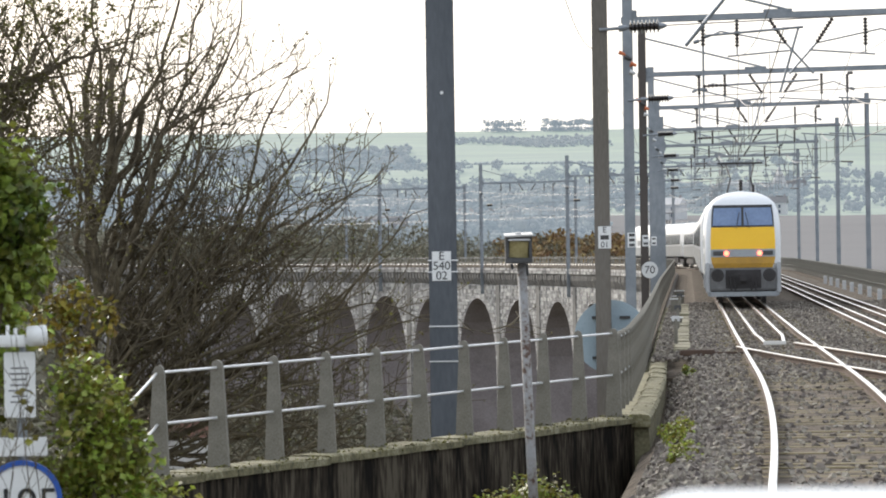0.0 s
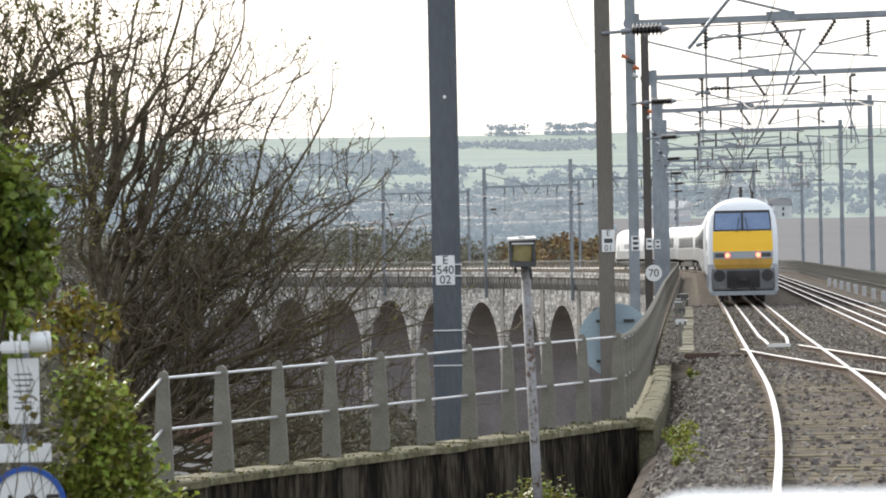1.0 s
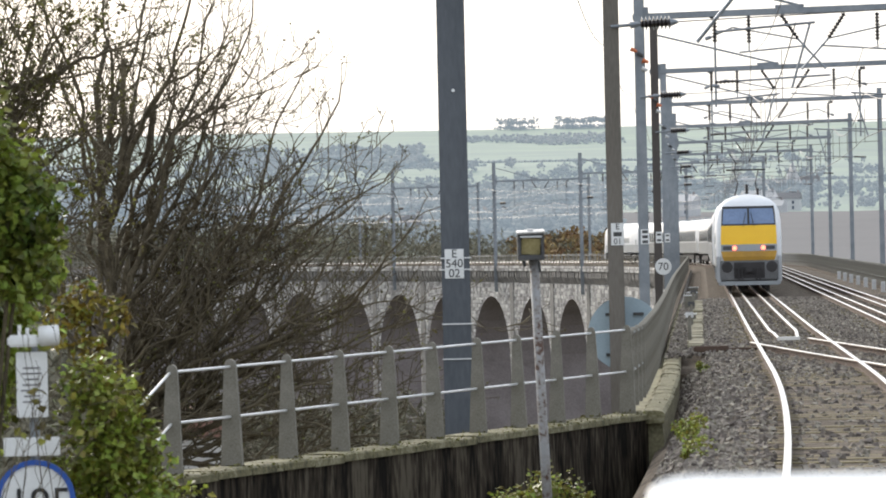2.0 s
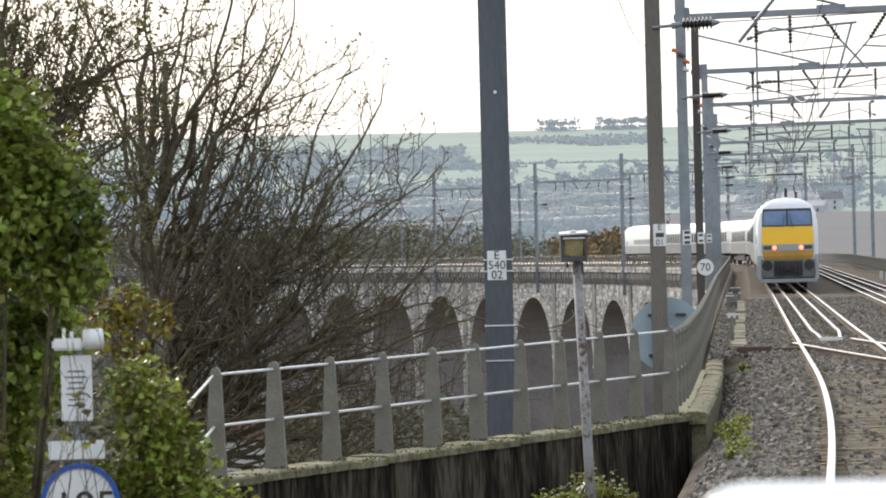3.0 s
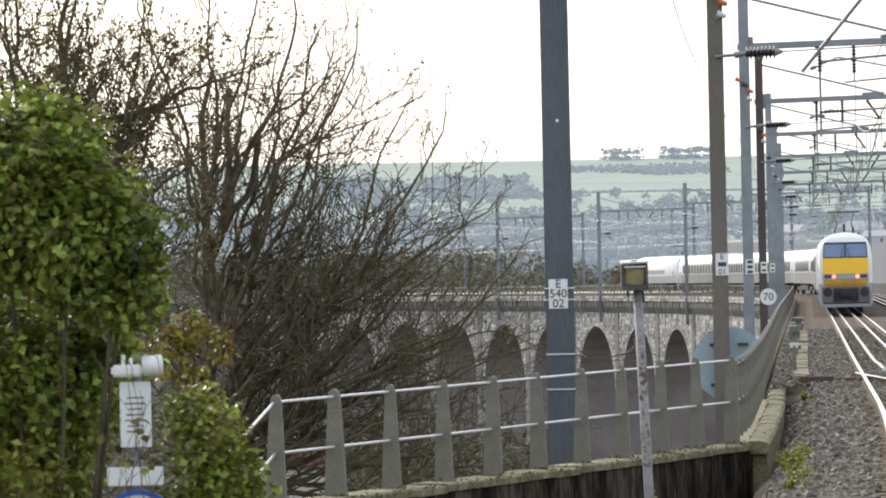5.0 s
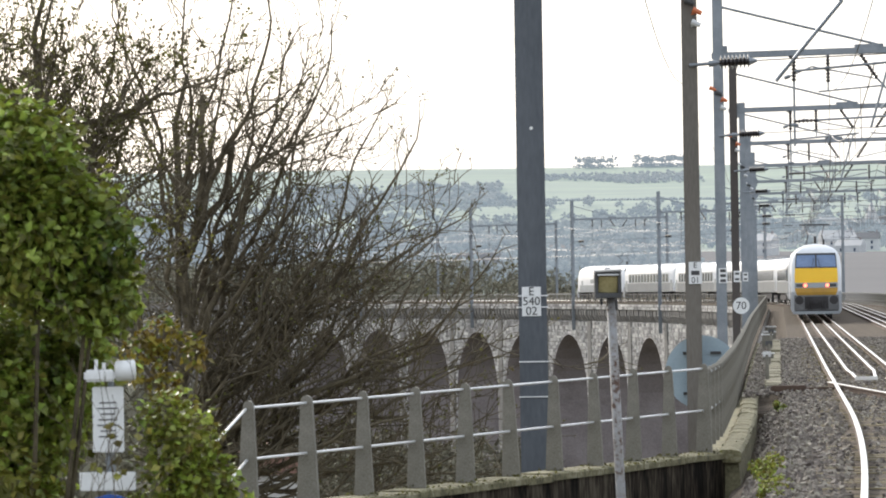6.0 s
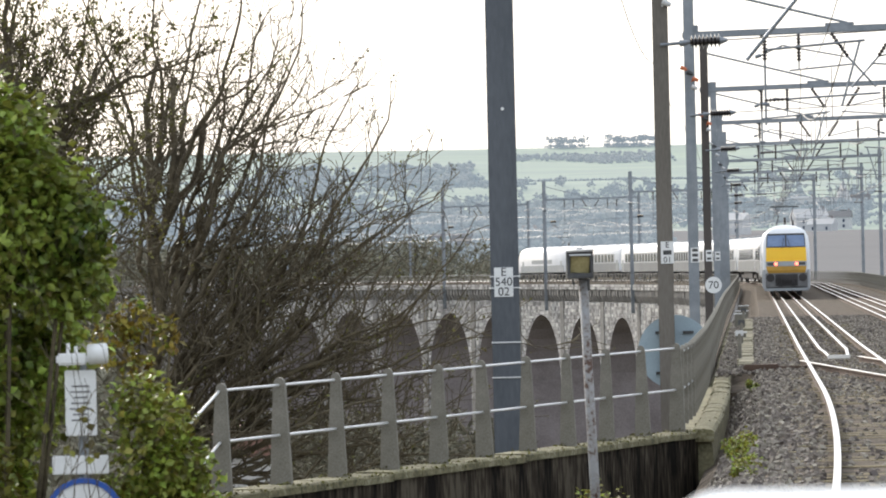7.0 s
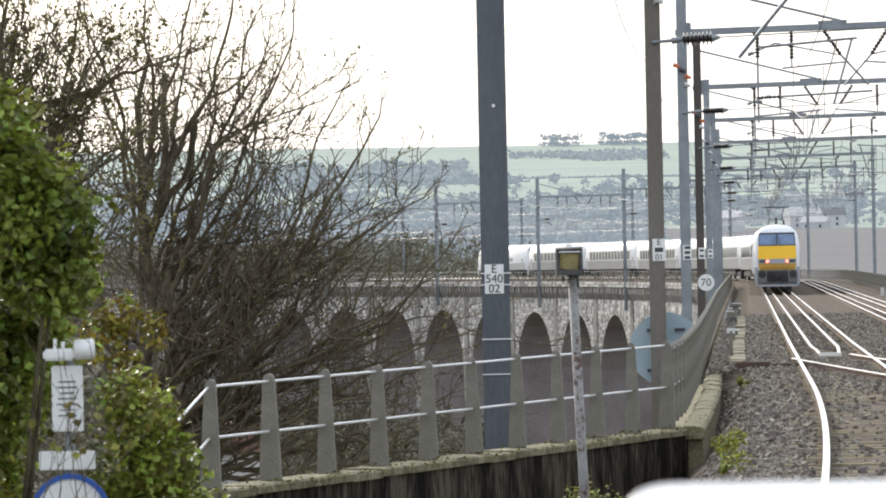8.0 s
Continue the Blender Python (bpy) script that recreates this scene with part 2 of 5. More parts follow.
def box(bm, x0, x1, y0, y1, z0, z1, bevel=0.0, m=None):
    r = bmesh.ops.create_cube(bm, size=1)
    mm = Matrix.Translation(((x0 + x1) / 2, (y0 + y1) / 2, (z0 + z1) / 2)) @ Matrix.Diagonal((x1 - x0, y1 - y0, z1 - z0, 1))
    bmesh.ops.transform(bm, matrix=(m @ mm) if m is not None else mm, verts=r["verts"])
    if bevel:
        es = list({e for v in r["verts"] for e in v.link_edges})
        bmesh.ops.bevel(bm, geom=es, offset=bevel, segments=2, affect="EDGES")
    return bm


def boxed(*a, **k):
    return box(bmesh.new(), *a, **k)


def tube(bm, p, q, r, r2=None, n=8):
    p, q = Vector(p), Vector(q)
    d = q - p
    m = Matrix.Translation((p + q) / 2) @ d.to_track_quat("Z", "Y").to_matrix().to_4x4()
    bmesh.ops.create_cone(bm, cap_ends=True, segments=n, radius1=r, radius2=r if r2 is None else r2, depth=d.length, matrix=m)
    return bm


def hbeam(bm, x, y, z0, z1, w, d, t=0.03):
    box(bm, x - w / 2, x + w / 2, y - d / 2, y - d / 2 + t, z0, z1, 0.004)
    box(bm, x - w / 2, x + w / 2, y + d / 2 - t, y + d / 2, z0, z1, 0.004)
    box(bm, x - t / 2, x + t / 2, y - d / 2 + t, y + d / 2 - t, z0, z1)
    return bm


def sweep(path, profile):
    """Vertices and faces of a closed profile (across, up) swept along points (x, y, z)."""
    vs, fs = [], []
    n = len(profile)
    pts = [Vector(p) for p in path]
    for i, p in enumerate(pts):
        d = pts[min(i + 1, len(pts) - 1)] - pts[max(i - 1, 0)]
        d.z = 0
        d.normalize()
        side = Vector((d.y, -d.x, 0))
        for a, b in profile:
            vs.append(p + side * a + Vector((0, 0, b)))
    for i in range(len(pts) - 1):
        for j in range(n):
            k = (j + 1) % n
            fs.append((i * n + j, i * n + k, (i + 1) * n + k, (i + 1) * n + j))
    fs.append(tuple(range(n)))
    fs.append(tuple((len(pts) - 1) * n + j for j in reversed(range(n))))
    return vs, fs


def text_part(name, words, size, material, parent, m, label=""):
    cu = bpy.data.curves.new(name, "FONT")
    cu.body, cu.size, cu.align_x, cu.align_y, cu.extrude = words, size, "CENTER", "CENTER", 0.002
    tmp = bpy.data.objects.new("tmp", cu)
    scene.collection.objects.link(tmp)
    me = bpy.data.meshes.new_from_object(tmp.evaluated_get(bpy.context.evaluated_depsgraph_get()))
    bpy.data.objects.remove(tmp)
    me.materials.clear()
    me.materials.append(material)
    ob = new(name, me)
    ob.parent, ob.matrix_basis = parent, m
    return tagged(ob, label)


# ---------- the line of the railway ----------
def line_x(y):
    u = y * 6 / 7
    if u < 29:
        return 4.054 + 0.1212 * (u - 29) + 0.0031 * (u - 29) ** 2
    x = 13.55 + 0.09 * (u - 130)
    if u < 55:
        x -= 0.0006 * (55 - u) ** 2
    if y > BEND:
        x -= (y - BEND) ** 2 / (2 * RADIUS)
    return x


BEND, RADIUS = 310.0, 400.0
CLIMB = 0.0022        # rise of the line beyond the wing wall
YS = np.arange(-40.0, 820.0, 0.5)
XS = np.array([line_x(y) for y in YS])
SS = np.concatenate([[0], np.cumsum(np.hypot(np.diff(XS), np.diff(YS)))])


def on_line(s, across=0.0, z=0.0):
    x, y = np.interp(s, SS, XS), np.interp(s, SS, YS)
    x2, y2 = np.interp(s + 0.5, SS, XS), np.interp(s + 0.5, SS, YS)
    d = Vector((x2 - x, y2 - y, 0)).normalized()
    return Vector((x, y, z + CLIMB * max(0.0, y - 95.0))) + Vector((d.y, -d.x, 0)) * across


def s_at(y):
    return float(np.interp(y, YS, SS))


def heading(s):
    d = on_line(s + 1) - on_line(s - 1)
    return -math.degrees(math.atan2(d.x, d.y))


def run(s0, s1, step, across, z):
    n = max(2, int((s1 - s0) / step))
    return [on_line(s0 + (s1 - s0) * i / n, across, z) for i in range(n + 1)]


SPACING = 3.45
DECK_L, DECK_R = -2.75, SPACING + 2.85


# ---------- ground ----------
def smooth01(a):
    a = min(1, max(0, a))
    return a * a * (3 - 2 * a)


def height(x, y):
    far = np.interp(y, [-400, 350, 500, 605, 720, 840, 1165, 1750, 2330, 3030, 3500, 3850, 4900],
                    [-18, -17.3, -28, -9, -1.0, 3.0, 10.4, 23.4, 41, 73.5, 111, 116, 85])
    far += noise.noise((x * 0.004, y * 0.004, 3)) * min(6.0, max(0, (y - 300) * 0.006))
    off = x - line_x(min(max(y, -40), 800))
    bank = smooth01((off + 14) / 11.0) * (1 - smooth01((off - 16) / 40))
    bank = max(bank, (1 - smooth01((math.hypot(x, y - 10) - 20) / 25)) * 0.97)
    near = -0.62 - 1.9 * (1 - smooth01((off + 3.6) / 1.9))
    fade = 1 - smooth01((y - 58) / 35)
    k = bank * fade
    return near * k + far * (1 - k)


def build_ground():
    def spread(limit, n, p):
        return [limit * math.copysign(abs(i / n) ** p, i) for i in range(-n, n + 1)]
    xs = sorted(set([round(v, 2) for v in spread(2600, 40, 3.0)] + [round(-14 + 0.8 * i, 2) for i in range(40)]))
    ys = sorted(set([round(-300 + 20 * i, 2) for i in range(14)] + [round(-12 + 1.0 * i, 2) for i in range(112)]
                    + [round(101 + 9 * i, 2) for i in range(80)] + [round(824 + 60 * i, 2) for i in range(69)]))
    vs = [(x, y, height(x, y)) for y in ys for x in xs]
    n = len(xs)
    fs = [(j * n + i, j * n + i + 1, (j + 1) * n + i + 1, (j + 1) * n + i) for j in range(len(ys) - 1) for i in range(n - 1)]
    me = bpy.data.meshes.new("ground")
    me.from_pydata(vs, [], fs)
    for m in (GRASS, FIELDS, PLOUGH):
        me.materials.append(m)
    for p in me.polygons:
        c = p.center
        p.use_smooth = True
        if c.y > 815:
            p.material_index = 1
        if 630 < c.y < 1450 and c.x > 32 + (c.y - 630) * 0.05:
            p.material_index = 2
    ob = new("ground", me)
    tagged(ob, "rough grassy bank falling to a valley and hazy hill fields", "ground", kind="structure")
    # trackbed of stone ballast in front of the viaduct
    vs, fs = sweep(run(s_at(-30), s_at(80), 1.0, 0, -0.13), [(-2.75, -1.3), (-2.5, -0.72), (-2.1, -0.46), (-1.65, -0.05), (-1.3, 0.0), (1.3, 0.0), (2.6, -0.08), (SPACING + 1.6, 0.0), (SPACING + 3.2, -0.1), (SPACING + 5, -0.6)])
    finish("trackbed", vs, fs, BALLAST, None, "brown-grey stone ballast trackbed with weeds", kind="structure")["category"] = "trackbed"


def clump(vs, fs, c, r, n=7, flat=0.85):
    """A ragged low-poly leafy clump."""
    base = len(vs)
    rows = 3
    for i in range(rows + 1):
        a = -math.pi / 2 + math.pi * i / rows
        for j in range(n):
            b = 2 * math.pi * (j + 0.5 * (i % 2)) / n
            k = r * random.uniform(0.7, 1.2)
            vs.append((c[0] + k * math.cos(a) * math.cos(b), c[1] + k * math.cos(a) * math.sin(b), c[2] + k * flat * math.sin(a)))
    for i in range(rows):
        for j in range(n):
            fs.append((base + i * n + j, base + i * n + (j + 1) % n, base + (i + 1) * n + (j + 1) % n, base + (i + 1) * n + j))


def sprig(vs, fs, c, r, width=0.12):
    """A few thin crossed twig-like slivers round c."""
    for _ in range(4):
        a = Vector((random.gauss(0, 1), random.gauss(0, 1), random.gauss(0.5, 0.9))).normalized()
        s = a.orthogonal().normalized()
        s.rotate(Matrix.Rotation(random.uniform(0, 6.28), 3, a))
        p = Vector(c) + Vector((random.gauss(0, 0.4), random.gauss(0, 0.4), random.gauss(0, 0.4))) * r
        b = len(vs)
        w = r * width * random.uniform(0.5, 1.3)
        vs += [p - s * w, p + s * w, p + a * r * random.uniform(0.8, 1.6) + s * w * 0.2, p + a * r * 0.5 - s * w * 1.5]
        fs += [(b, b + 1, b + 2), (b, b + 2, b + 3)]


def build_woods():
    rng = random.Random(4)
    random.seed(4)
    vs, fs = [], []
    for _ in range(3800):        # belts of trees and hedges on the far fields
        y = 890 + 2000 * rng.random() ** 1.7
        x = rng.uniform(-0.15, 0.17) * y
        if noise.noise((x * 0.006, y * 0.0035, 9)) < (-0.7 if y < 1300 else -0.34 if y < 1750 else (0.0 if x < 0.02 * y else 0.16)):
            continue
        if y < 1450 and x > 32 + (y - 630) * 0.05:
            continue
        h = rng.uniform(3.5, 7.5) * (1.45 if rng.random() < 0.12 else 1.0)
        for _k in range(2):
            px, py = x + rng.uniform(-6, 6), y + rng.uniform(-4, 4)
            top = height(px, py) + h * rng.uniform(0.4, 0.6)
            for _j in range(13):
                clump(vs, fs, (px + rng.gauss(0, 0.22) * h, py + rng.gauss(0, 0.2) * h, top + rng.gauss(0, 0.18) * h), h * rng.uniform(0.09, 0.2), 5)
    for row in range(5):        # hedgerows
        y = 1750 + row * 300 + rng.uniform(-60, 60)
        x0 = rng.uniform(-350, 100)
        for i in range(170):
            px = x0 + i * 2.2
            py = y + i * (0.5 - (row % 3)) * 0.7 + 14 * math.sin(i * 0.06 + row) + rng.uniform(-2, 2)
            clump(vs, fs, (px, py, height(px, py) + 0.6), rng.uniform(1.0, 2.2), 5)
    for a, b, k in ((90, 127, 24), (143, 188, 40)):        # flat-topped trees on the skyline
        for _ in range(k):
            tx, ty = rng.uniform(a, b), 3510 + rng.uniform(-10, 10)
            hh = rng.uniform(5.5, 10.5)
            z0 = height(tx, ty)
            for _j in range(13):
                clump(vs, fs, (tx + rng.gauss(0, 2.0), ty + rng.gauss(0, 1.5), z0 + hh * rng.uniform(0.62, 1.0) + rng.gauss(0, 0.5)), rng.uniform(0.6, 1.35), 5, 0.6)
            for _j in range(7):
                clump(vs, fs, (tx + rng.gauss(0, 2.4), ty, z0 + rng.uniform(0, 2.6)), rng.uniform(0.6, 1.3), 5, 0.7)
            b0 = len(vs)
            vs += [(tx - 0.22, ty, z0 - 1), (tx + 0.22, ty, z0 - 1), (tx + 0.1, ty, z0 + hh), (tx - 0.1, ty, z0 + hh), (tx, ty + 0.25, z0 - 1), (tx, ty + 0.1, z0 + hh)]
            fs += [(b0, b0 + 1, b0 + 2, b0 + 3), (b0 + 1, b0 + 4, b0 + 5, b0 + 2), (b0 + 4, b0, b0 + 3, b0 + 5)]
    for x0, x1, y0, y1, k, r0, r1 in ((-150, 22, 2750, 3200, 1500, 1.4, 3.2), (60, 190, 3260, 3400, 900, 0.9, 2.0), (20, 130, 2290, 2400, 420, 1.0, 2.2)):        # woods on the upper slope
        for _ in range(k):
            px, py = rng.uniform(x0, x1), rng.uniform(y0, y1)
            if noise.noise((px * 0.02, py * 0.006, 5)) < -0.12:
                continue
            clump(vs, fs, (px, py, height(px, py) + rng.uniform(0.5, 4.0)), rng.uniform(r0, r1), 6, 0.75)
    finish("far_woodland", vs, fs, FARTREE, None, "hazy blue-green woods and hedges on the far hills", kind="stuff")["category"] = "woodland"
    vs, fs = [], []
    for _ in range(900):        # valley trees and the brown scrub mound behind the viaduct
        if rng.random() < 0.5:
            y, x = rng.uniform(350, 480), rng.uniform(-75, -8)
            if y < 440 and -24 < x < 4:
                continue
            h = rng.uniform(3, 7)
        else:
            y = rng.uniform(590, 745)
            x = rng.uniform(-95, 45)
            h = rng.uniform(4.2, 6.0) + (3.2 if x < 8 else 0)
        off = x - line_x(y)
        if -16 < off < 18:
            continue
        for _k in range(95):
            px, py = x + rng.gauss(0, 1.9), y + rng.gauss(0, 1.9)
            sprig(vs, fs, (px, py, height(px, py) + h * rng.uniform(0.02, 1.0)), rng.uniform(0.35, 0.75), 0.17)
    for _ in range(330):        # bare dark trees on the near valley side
        y = rng.uniform(170, 330)
        x = rng.uniform(-0.135, -0.063) * y
        h = rng.uniform(9, 15) * (0.75 if x > -0.075 * y else 1.0)
        if rng.random() < 0.35:
            y, x, h = rng.uniform(342, 440), rng.uniform(-32, 6), rng.uniform(4, 8)
            if -16 < x - line_x(y) < 18:
                continue
        for _k in range(70):
            k = rng.random() ** 0.7
            w = 3.2 * (1.15 - k)
            px, py = x + rng.gauss(0, w * 0.6), y + rng.gauss(0, w * 0.6)
            sprig(vs, fs, (px, py, height(px, py) + h * k), rng.uniform(0.4, 0.9), 0.13)
    for _ in range(260):        # bare woods on the far bank
        y = rng.uniform(560, 650)
        q = rng.uniform(-0.125, -0.012)
        x = q * y
        h = rng.uniform(8, 15) if q < -0.035 else rng.uniform(4, 8)
        if -14 < x - line_x(y) < 16:
            continue
        for _k in range(80):
            k = rng.random() ** 0.8
            px, py = x + rng.gauss(0, 2.4 * (1.2 - k)), y + rng.gauss(0, 2.0)
            sprig(vs, fs, (px, py, height(px, py) + h * k), rng.uniform(0.5, 1.1), 0.16)
    av, af = [], []
    for _ in range(110):
        x, y = rng.uniform(22, 44), rng.uniform(640, 740)
        for _k in range(60):
            px, py = x + rng.uniform(-2.5, 2.5), y + rng.uniform(-3, 3)
            sprig(av, af, (px, py, height(px, py) + rng.uniform(0.1, 6.4) * (0.75 + 0.25 * math.sin(x * 0.8))), rng.uniform(0.5, 0.9), 0.35)
    finish("autumn_scrub", av, af, AUTUMN, None, "orange-brown autumn scrub beyond the viaduct", kind="stuff")["category"] = "scrub"
    finish("valley_trees", vs, fs, FARLEAF, None, "brown and olive autumn trees filling the valley", kind="stuff")["category"] = "woodland"


# ---------- viaduct ----------
PITCH = 17.9
S0 = s_at(68.5) - 6.85
BAYS = 30


def arch_bay(s0):
    """One arch with half a pier at each end, the full width of the deck, following the curve."""
    hw, crown, foot = PITCH / 2, -3.72, -31.0
    r = hw - 1.35
    prof = [(-hw, -0.75), (-hw, foot), (-r, foot), (-r, crown - r)]
    n = 14
    prof += [(-r * math.cos(math.pi * i / n), crown - r + r * math.sin(math.pi * i / n)) for i in range(1, n)]
    prof += [(r, crown - r), (r, foot), (hw, foot), (hw, -0.75)]
    vs = []
    k = len(prof)
    for w in (DECK_L - 0.35, DECK_R + 0.35):
        for a, z in prof:
            vs.append(on_line(s0 + hw + a, w, z))
    out, inn, uv = [], [], {}
    # side faces as strips between the arch line and the top
    top = [(-hw, -0.75)] + [(x, -0.75) for x, _z in prof[3:k - 3]] + [(hw, -0.75)]
    tv = []
    for w in (DECK_L - 0.35, DECK_R + 0.35):
        tv.append(len(vs))
        for a, z in top:
            vs.append(on_line(s0 + hw + a, w, z))
    nt = len(top)
    for side in (0, 1):
        b, t = side * k, tv[side]
        f = [(b + 1, b + 2, b + 3, t + 1, t + 0), (b + k - 3, b + k - 2, t + nt - 1, t + nt - 2, b + k - 4)]
        for i in range(nt - 3):
            f.append((b + 3 + i, b + 4 + i, t + 2 + i, t + 1 + i))
        out += f if side else [tuple(reversed(q)) for q in f]
    for i in range(2, k - 3):
        inn.append((i, i + 1, k + i + 1, k + i))
    for i in range(nt - 1):
        out.append((tv[0] + i, tv[0] + i + 1, tv[1] + i + 1, tv[1] + i))
    me = bpy.data.meshes.new("arch_bay")
    me.from_pydata(vs, [], out + inn)
    me.materials.append(STONE)
    me.materials.append(BRICKIN)
    for i, p in enumerate(me.polygons):
        p.material_index = 0 if i < len(out) else 1
    layer = me.uv_layers.new(name="UVMap")
    along = [a + hw + s0 for a, _ in prof] * 2 + [a + hw + s0 for a, _ in top] * 2
    for lp in me.loops:
        layer.data[lp.index].uv = (along[lp.vertex_index], vs[lp.vertex_index].z)
    return new("arch_bay", me)


def build_viaduct():
    via = thing("viaduct", "long curving grey stone railway viaduct with tall round arches", "viaduct", kind="structure")
    for i in range(BAYS):
        arch_bay(S0 + i * PITCH).parent = via
        # pale pilaster on the face of each pier
        s = S0 + i * PITCH
        for side, w in ((-1, DECK_L - 0.35), (1, DECK_R + 0.35)):
            bm = bmesh.new()
            box(bm, -0.75, 0.75, -0.14, 0.14, -31, -2.2, 0.02)
            p = part("pilaster", bm, PARAPET, via)
            p.matrix_basis = Matrix.Translation(on_line(s, w)) @ pose(0, 0, 0, 0, 0, heading(s) + 90)
    s1 = S0 + BAYS * PITCH
    vs, fs = sweep(run(s_at(78), s1, 3, 0, 0), [(DECK_L - 0.45, -0.75), (DECK_L - 0.45, -0.2), (DECK_L - 0.0, -0.2), (DECK_L + 0.01, -0.2), (DECK_L + 0.02, -0.6), (-1.95, -0.5), (-1.6, -0.15), (1.5, -0.15), (SPACING + 1.5, -0.15), (DECK_R - 0.05, -0.3), (DECK_R, -0.2), (DECK_R + 0.45, -0.2), (DECK_R + 0.45, -0.75)])
    finish("deck", vs, fs, BALLAST, via, "ballasted viaduct deck")
    for w, sg in ((DECK_L - 0.4, -1), (DECK_R + 0.4, 1)):
        a = [(0, -0.32), (0, 0.02), (sg * 0.35, 0.02), (sg * 0.35, -0.32)]
        if sg < 0:
            finish("parapet_coping", *sweep([on_line(q, wall_edge(q)) for q in np.arange(s_at(150), s1, 3.0)], [(0, -0.62), (0, -0.34), (-0.04, -0.29), (-0.50, -0.29), (-0.56, -0.32), (-0.62, -0.62)]), PARAPET, via, "weathered stone parapet coping")
        else:
            finish("parapet_coping", *sweep(run(s_at(79), s1, 3, w - sg * 0.12, 0), a), PARAPET, via, "weathered stone parapet coping")
        vs, fs = sweep(run(s_at(130) if sg < 0 else s_at(79), s1, 3, w, 0), [(sg * 0.02, -0.9), (sg * 0.02, -0.3), (sg * 0.44, -0.3), (sg * 0.44, -0.9)])
        finish("cornice", vs, fs, PARAPET, via)
    # row of corbels under the cornice on the curved outer face
    vs, fs = [], []
    s = s_at(132)
    while s < s1:
        for w, sg in ((DECK_L - 0.36, -1), (DECK_R + 0.36, 1)):
            b = len(vs)
            d = 0.42 * random.uniform(0.9, 1.1)
            for ds in (-0.3, 0.3):
                for aa, z in ((0, -0.9), (sg * d, -0.9), (sg * d, -1.5), (sg * 0.12, -2.15), (0, -2.15)):
                    vs.append(on_line(s + ds, w + aa, z))
            fs += [tuple(b + j for j in range(5)), tuple(b + 9 - j for j in range(5))]
            fs += [(b + j, b + (j + 1) % 5, b + 5 + (j + 1) % 5, b + 5 + j) for j in range(5)]
        s += 1.12
    finish("corbel_course", vs, fs, PARAPET, via, "row of stone corbels", kind="stuff")


def build_facing():
    """Squared rubble standing a little proud of the viaduct's outer face, between the arches."""
    rng = random.Random(31)
    via = bpy.data.objects["viaduct"]
    w = DECK_L - 0.35
    hw, crown = PITCH / 2, -3.72
    r = hw - 1.35
    bm = boxed(-0.5, 0.5, -0.5, 0.5, -0.5, 0.5, 0.08)
    unit = bpy.data.meshes.new("facing_stone")
    bm.to_mesh(unit)
    bm.free()
    unit.materials.append(RUBBLE)
    vs, fs = [], []
    cf = [(0, 3, 2, 1), (4, 5, 6, 7), (0, 1, 5, 4), (1, 2, 6, 5), (2, 3, 7, 6), (3, 0, 4, 7)]
    made = 0
    for bay in range(8, BAYS - 3):
        mid = S0 + bay * PITCH + hw
        z = -2.25
        while z > -13:
            row = rng.uniform(0.3, 0.5)
            a = -hw
            while a < hw:
                wide = rng.uniform(0.35, 0.95)
                c, zc = a + wide / 2, z - row / 2
                a += wide
                rise = crown - r - zc
                inside = abs(c) < r + wide / 2 + 0.1 if rise > 0 else math.hypot(c, zc - crown + r) < r + 0.42
                if inside or rng.random() < 0.1:
                    continue
                proud = rng.uniform(0.03, 0.09)
                m = Matrix.Translation(on_line(mid + c, w, zc)) @ pose(0, 0, 0, 0, 0, heading(mid + c) + 90 + rng.uniform(-2, 2)) @ Matrix.Diagonal((wide * 0.92, proud * 2, row * 0.9, 1))
                if made < 300 and 15 <= bay < 19:
                    o = new("facing_stone", unit)
                    o.parent, o.matrix_basis = via, m
                    made += 1
                    continue
                b = len(vs)
                for x, y, zz in ((-1, -1, -1), (1, -1, -1), (1, 1, -1), (-1, 1, -1), (-1, -1, 1), (1, -1, 1), (1, 1, 1), (-1, 1, 1)):
                    vs.append(m @ Vector((x * 0.5 * rng.uniform(0.85, 1), y * 0.5, zz * 0.5 * rng.uniform(0.8, 1))))
                fs += [tuple(b + i for i in f) for f in cf]
            z -= row
        for zc in (-0.44, -0.73):
            a = -hw
            while a < hw:
                wide = rng.uniform(0.45, 1.1)
                c = a + wide / 2
                a += wide
                if rng.random() < 0.08:
                    continue
                m = Matrix.Translation(on_line(mid + c, DECK_L - 0.84, zc)) @ pose(0, 0, 0, 0, 0, heading(mid + c) + 90) @ Matrix.Diagonal((wide * 0.94, rng.uniform(0.05, 0.13), 0.25, 1))
                b = len(vs)
                for x, y, zz in ((-1, -1, -1), (1, -1, -1), (1, 1, -1), (-1, 1, -1), (-1, -1, 1), (1, -1, 1), (1, 1, 1), (-1, 1, 1)):
                    vs.append(m @ Vector((x * 0.5 * rng.uniform(0.9, 1), y * 0.5, zz * 0.5 * rng.uniform(0.85, 1))))
                fs += [tuple(b + i for i in f) for f in cf]
    finish("rubble_facing", vs, fs, RUBBLE, via, "weathered grey rubble stones", kind="stuff")


RAIL = [(-0.075, -0.16), (-0.075, -0.145), (-0.012, -0.12), (-0.012, -0.05), (-0.036, -0.038), (-0.036, -0.012), (0.036, -0.012), (0.036, -0.038), (0.012, -0.05), (0.012, -0.12), (0.075, -0.145), (0.075, -0.16)]
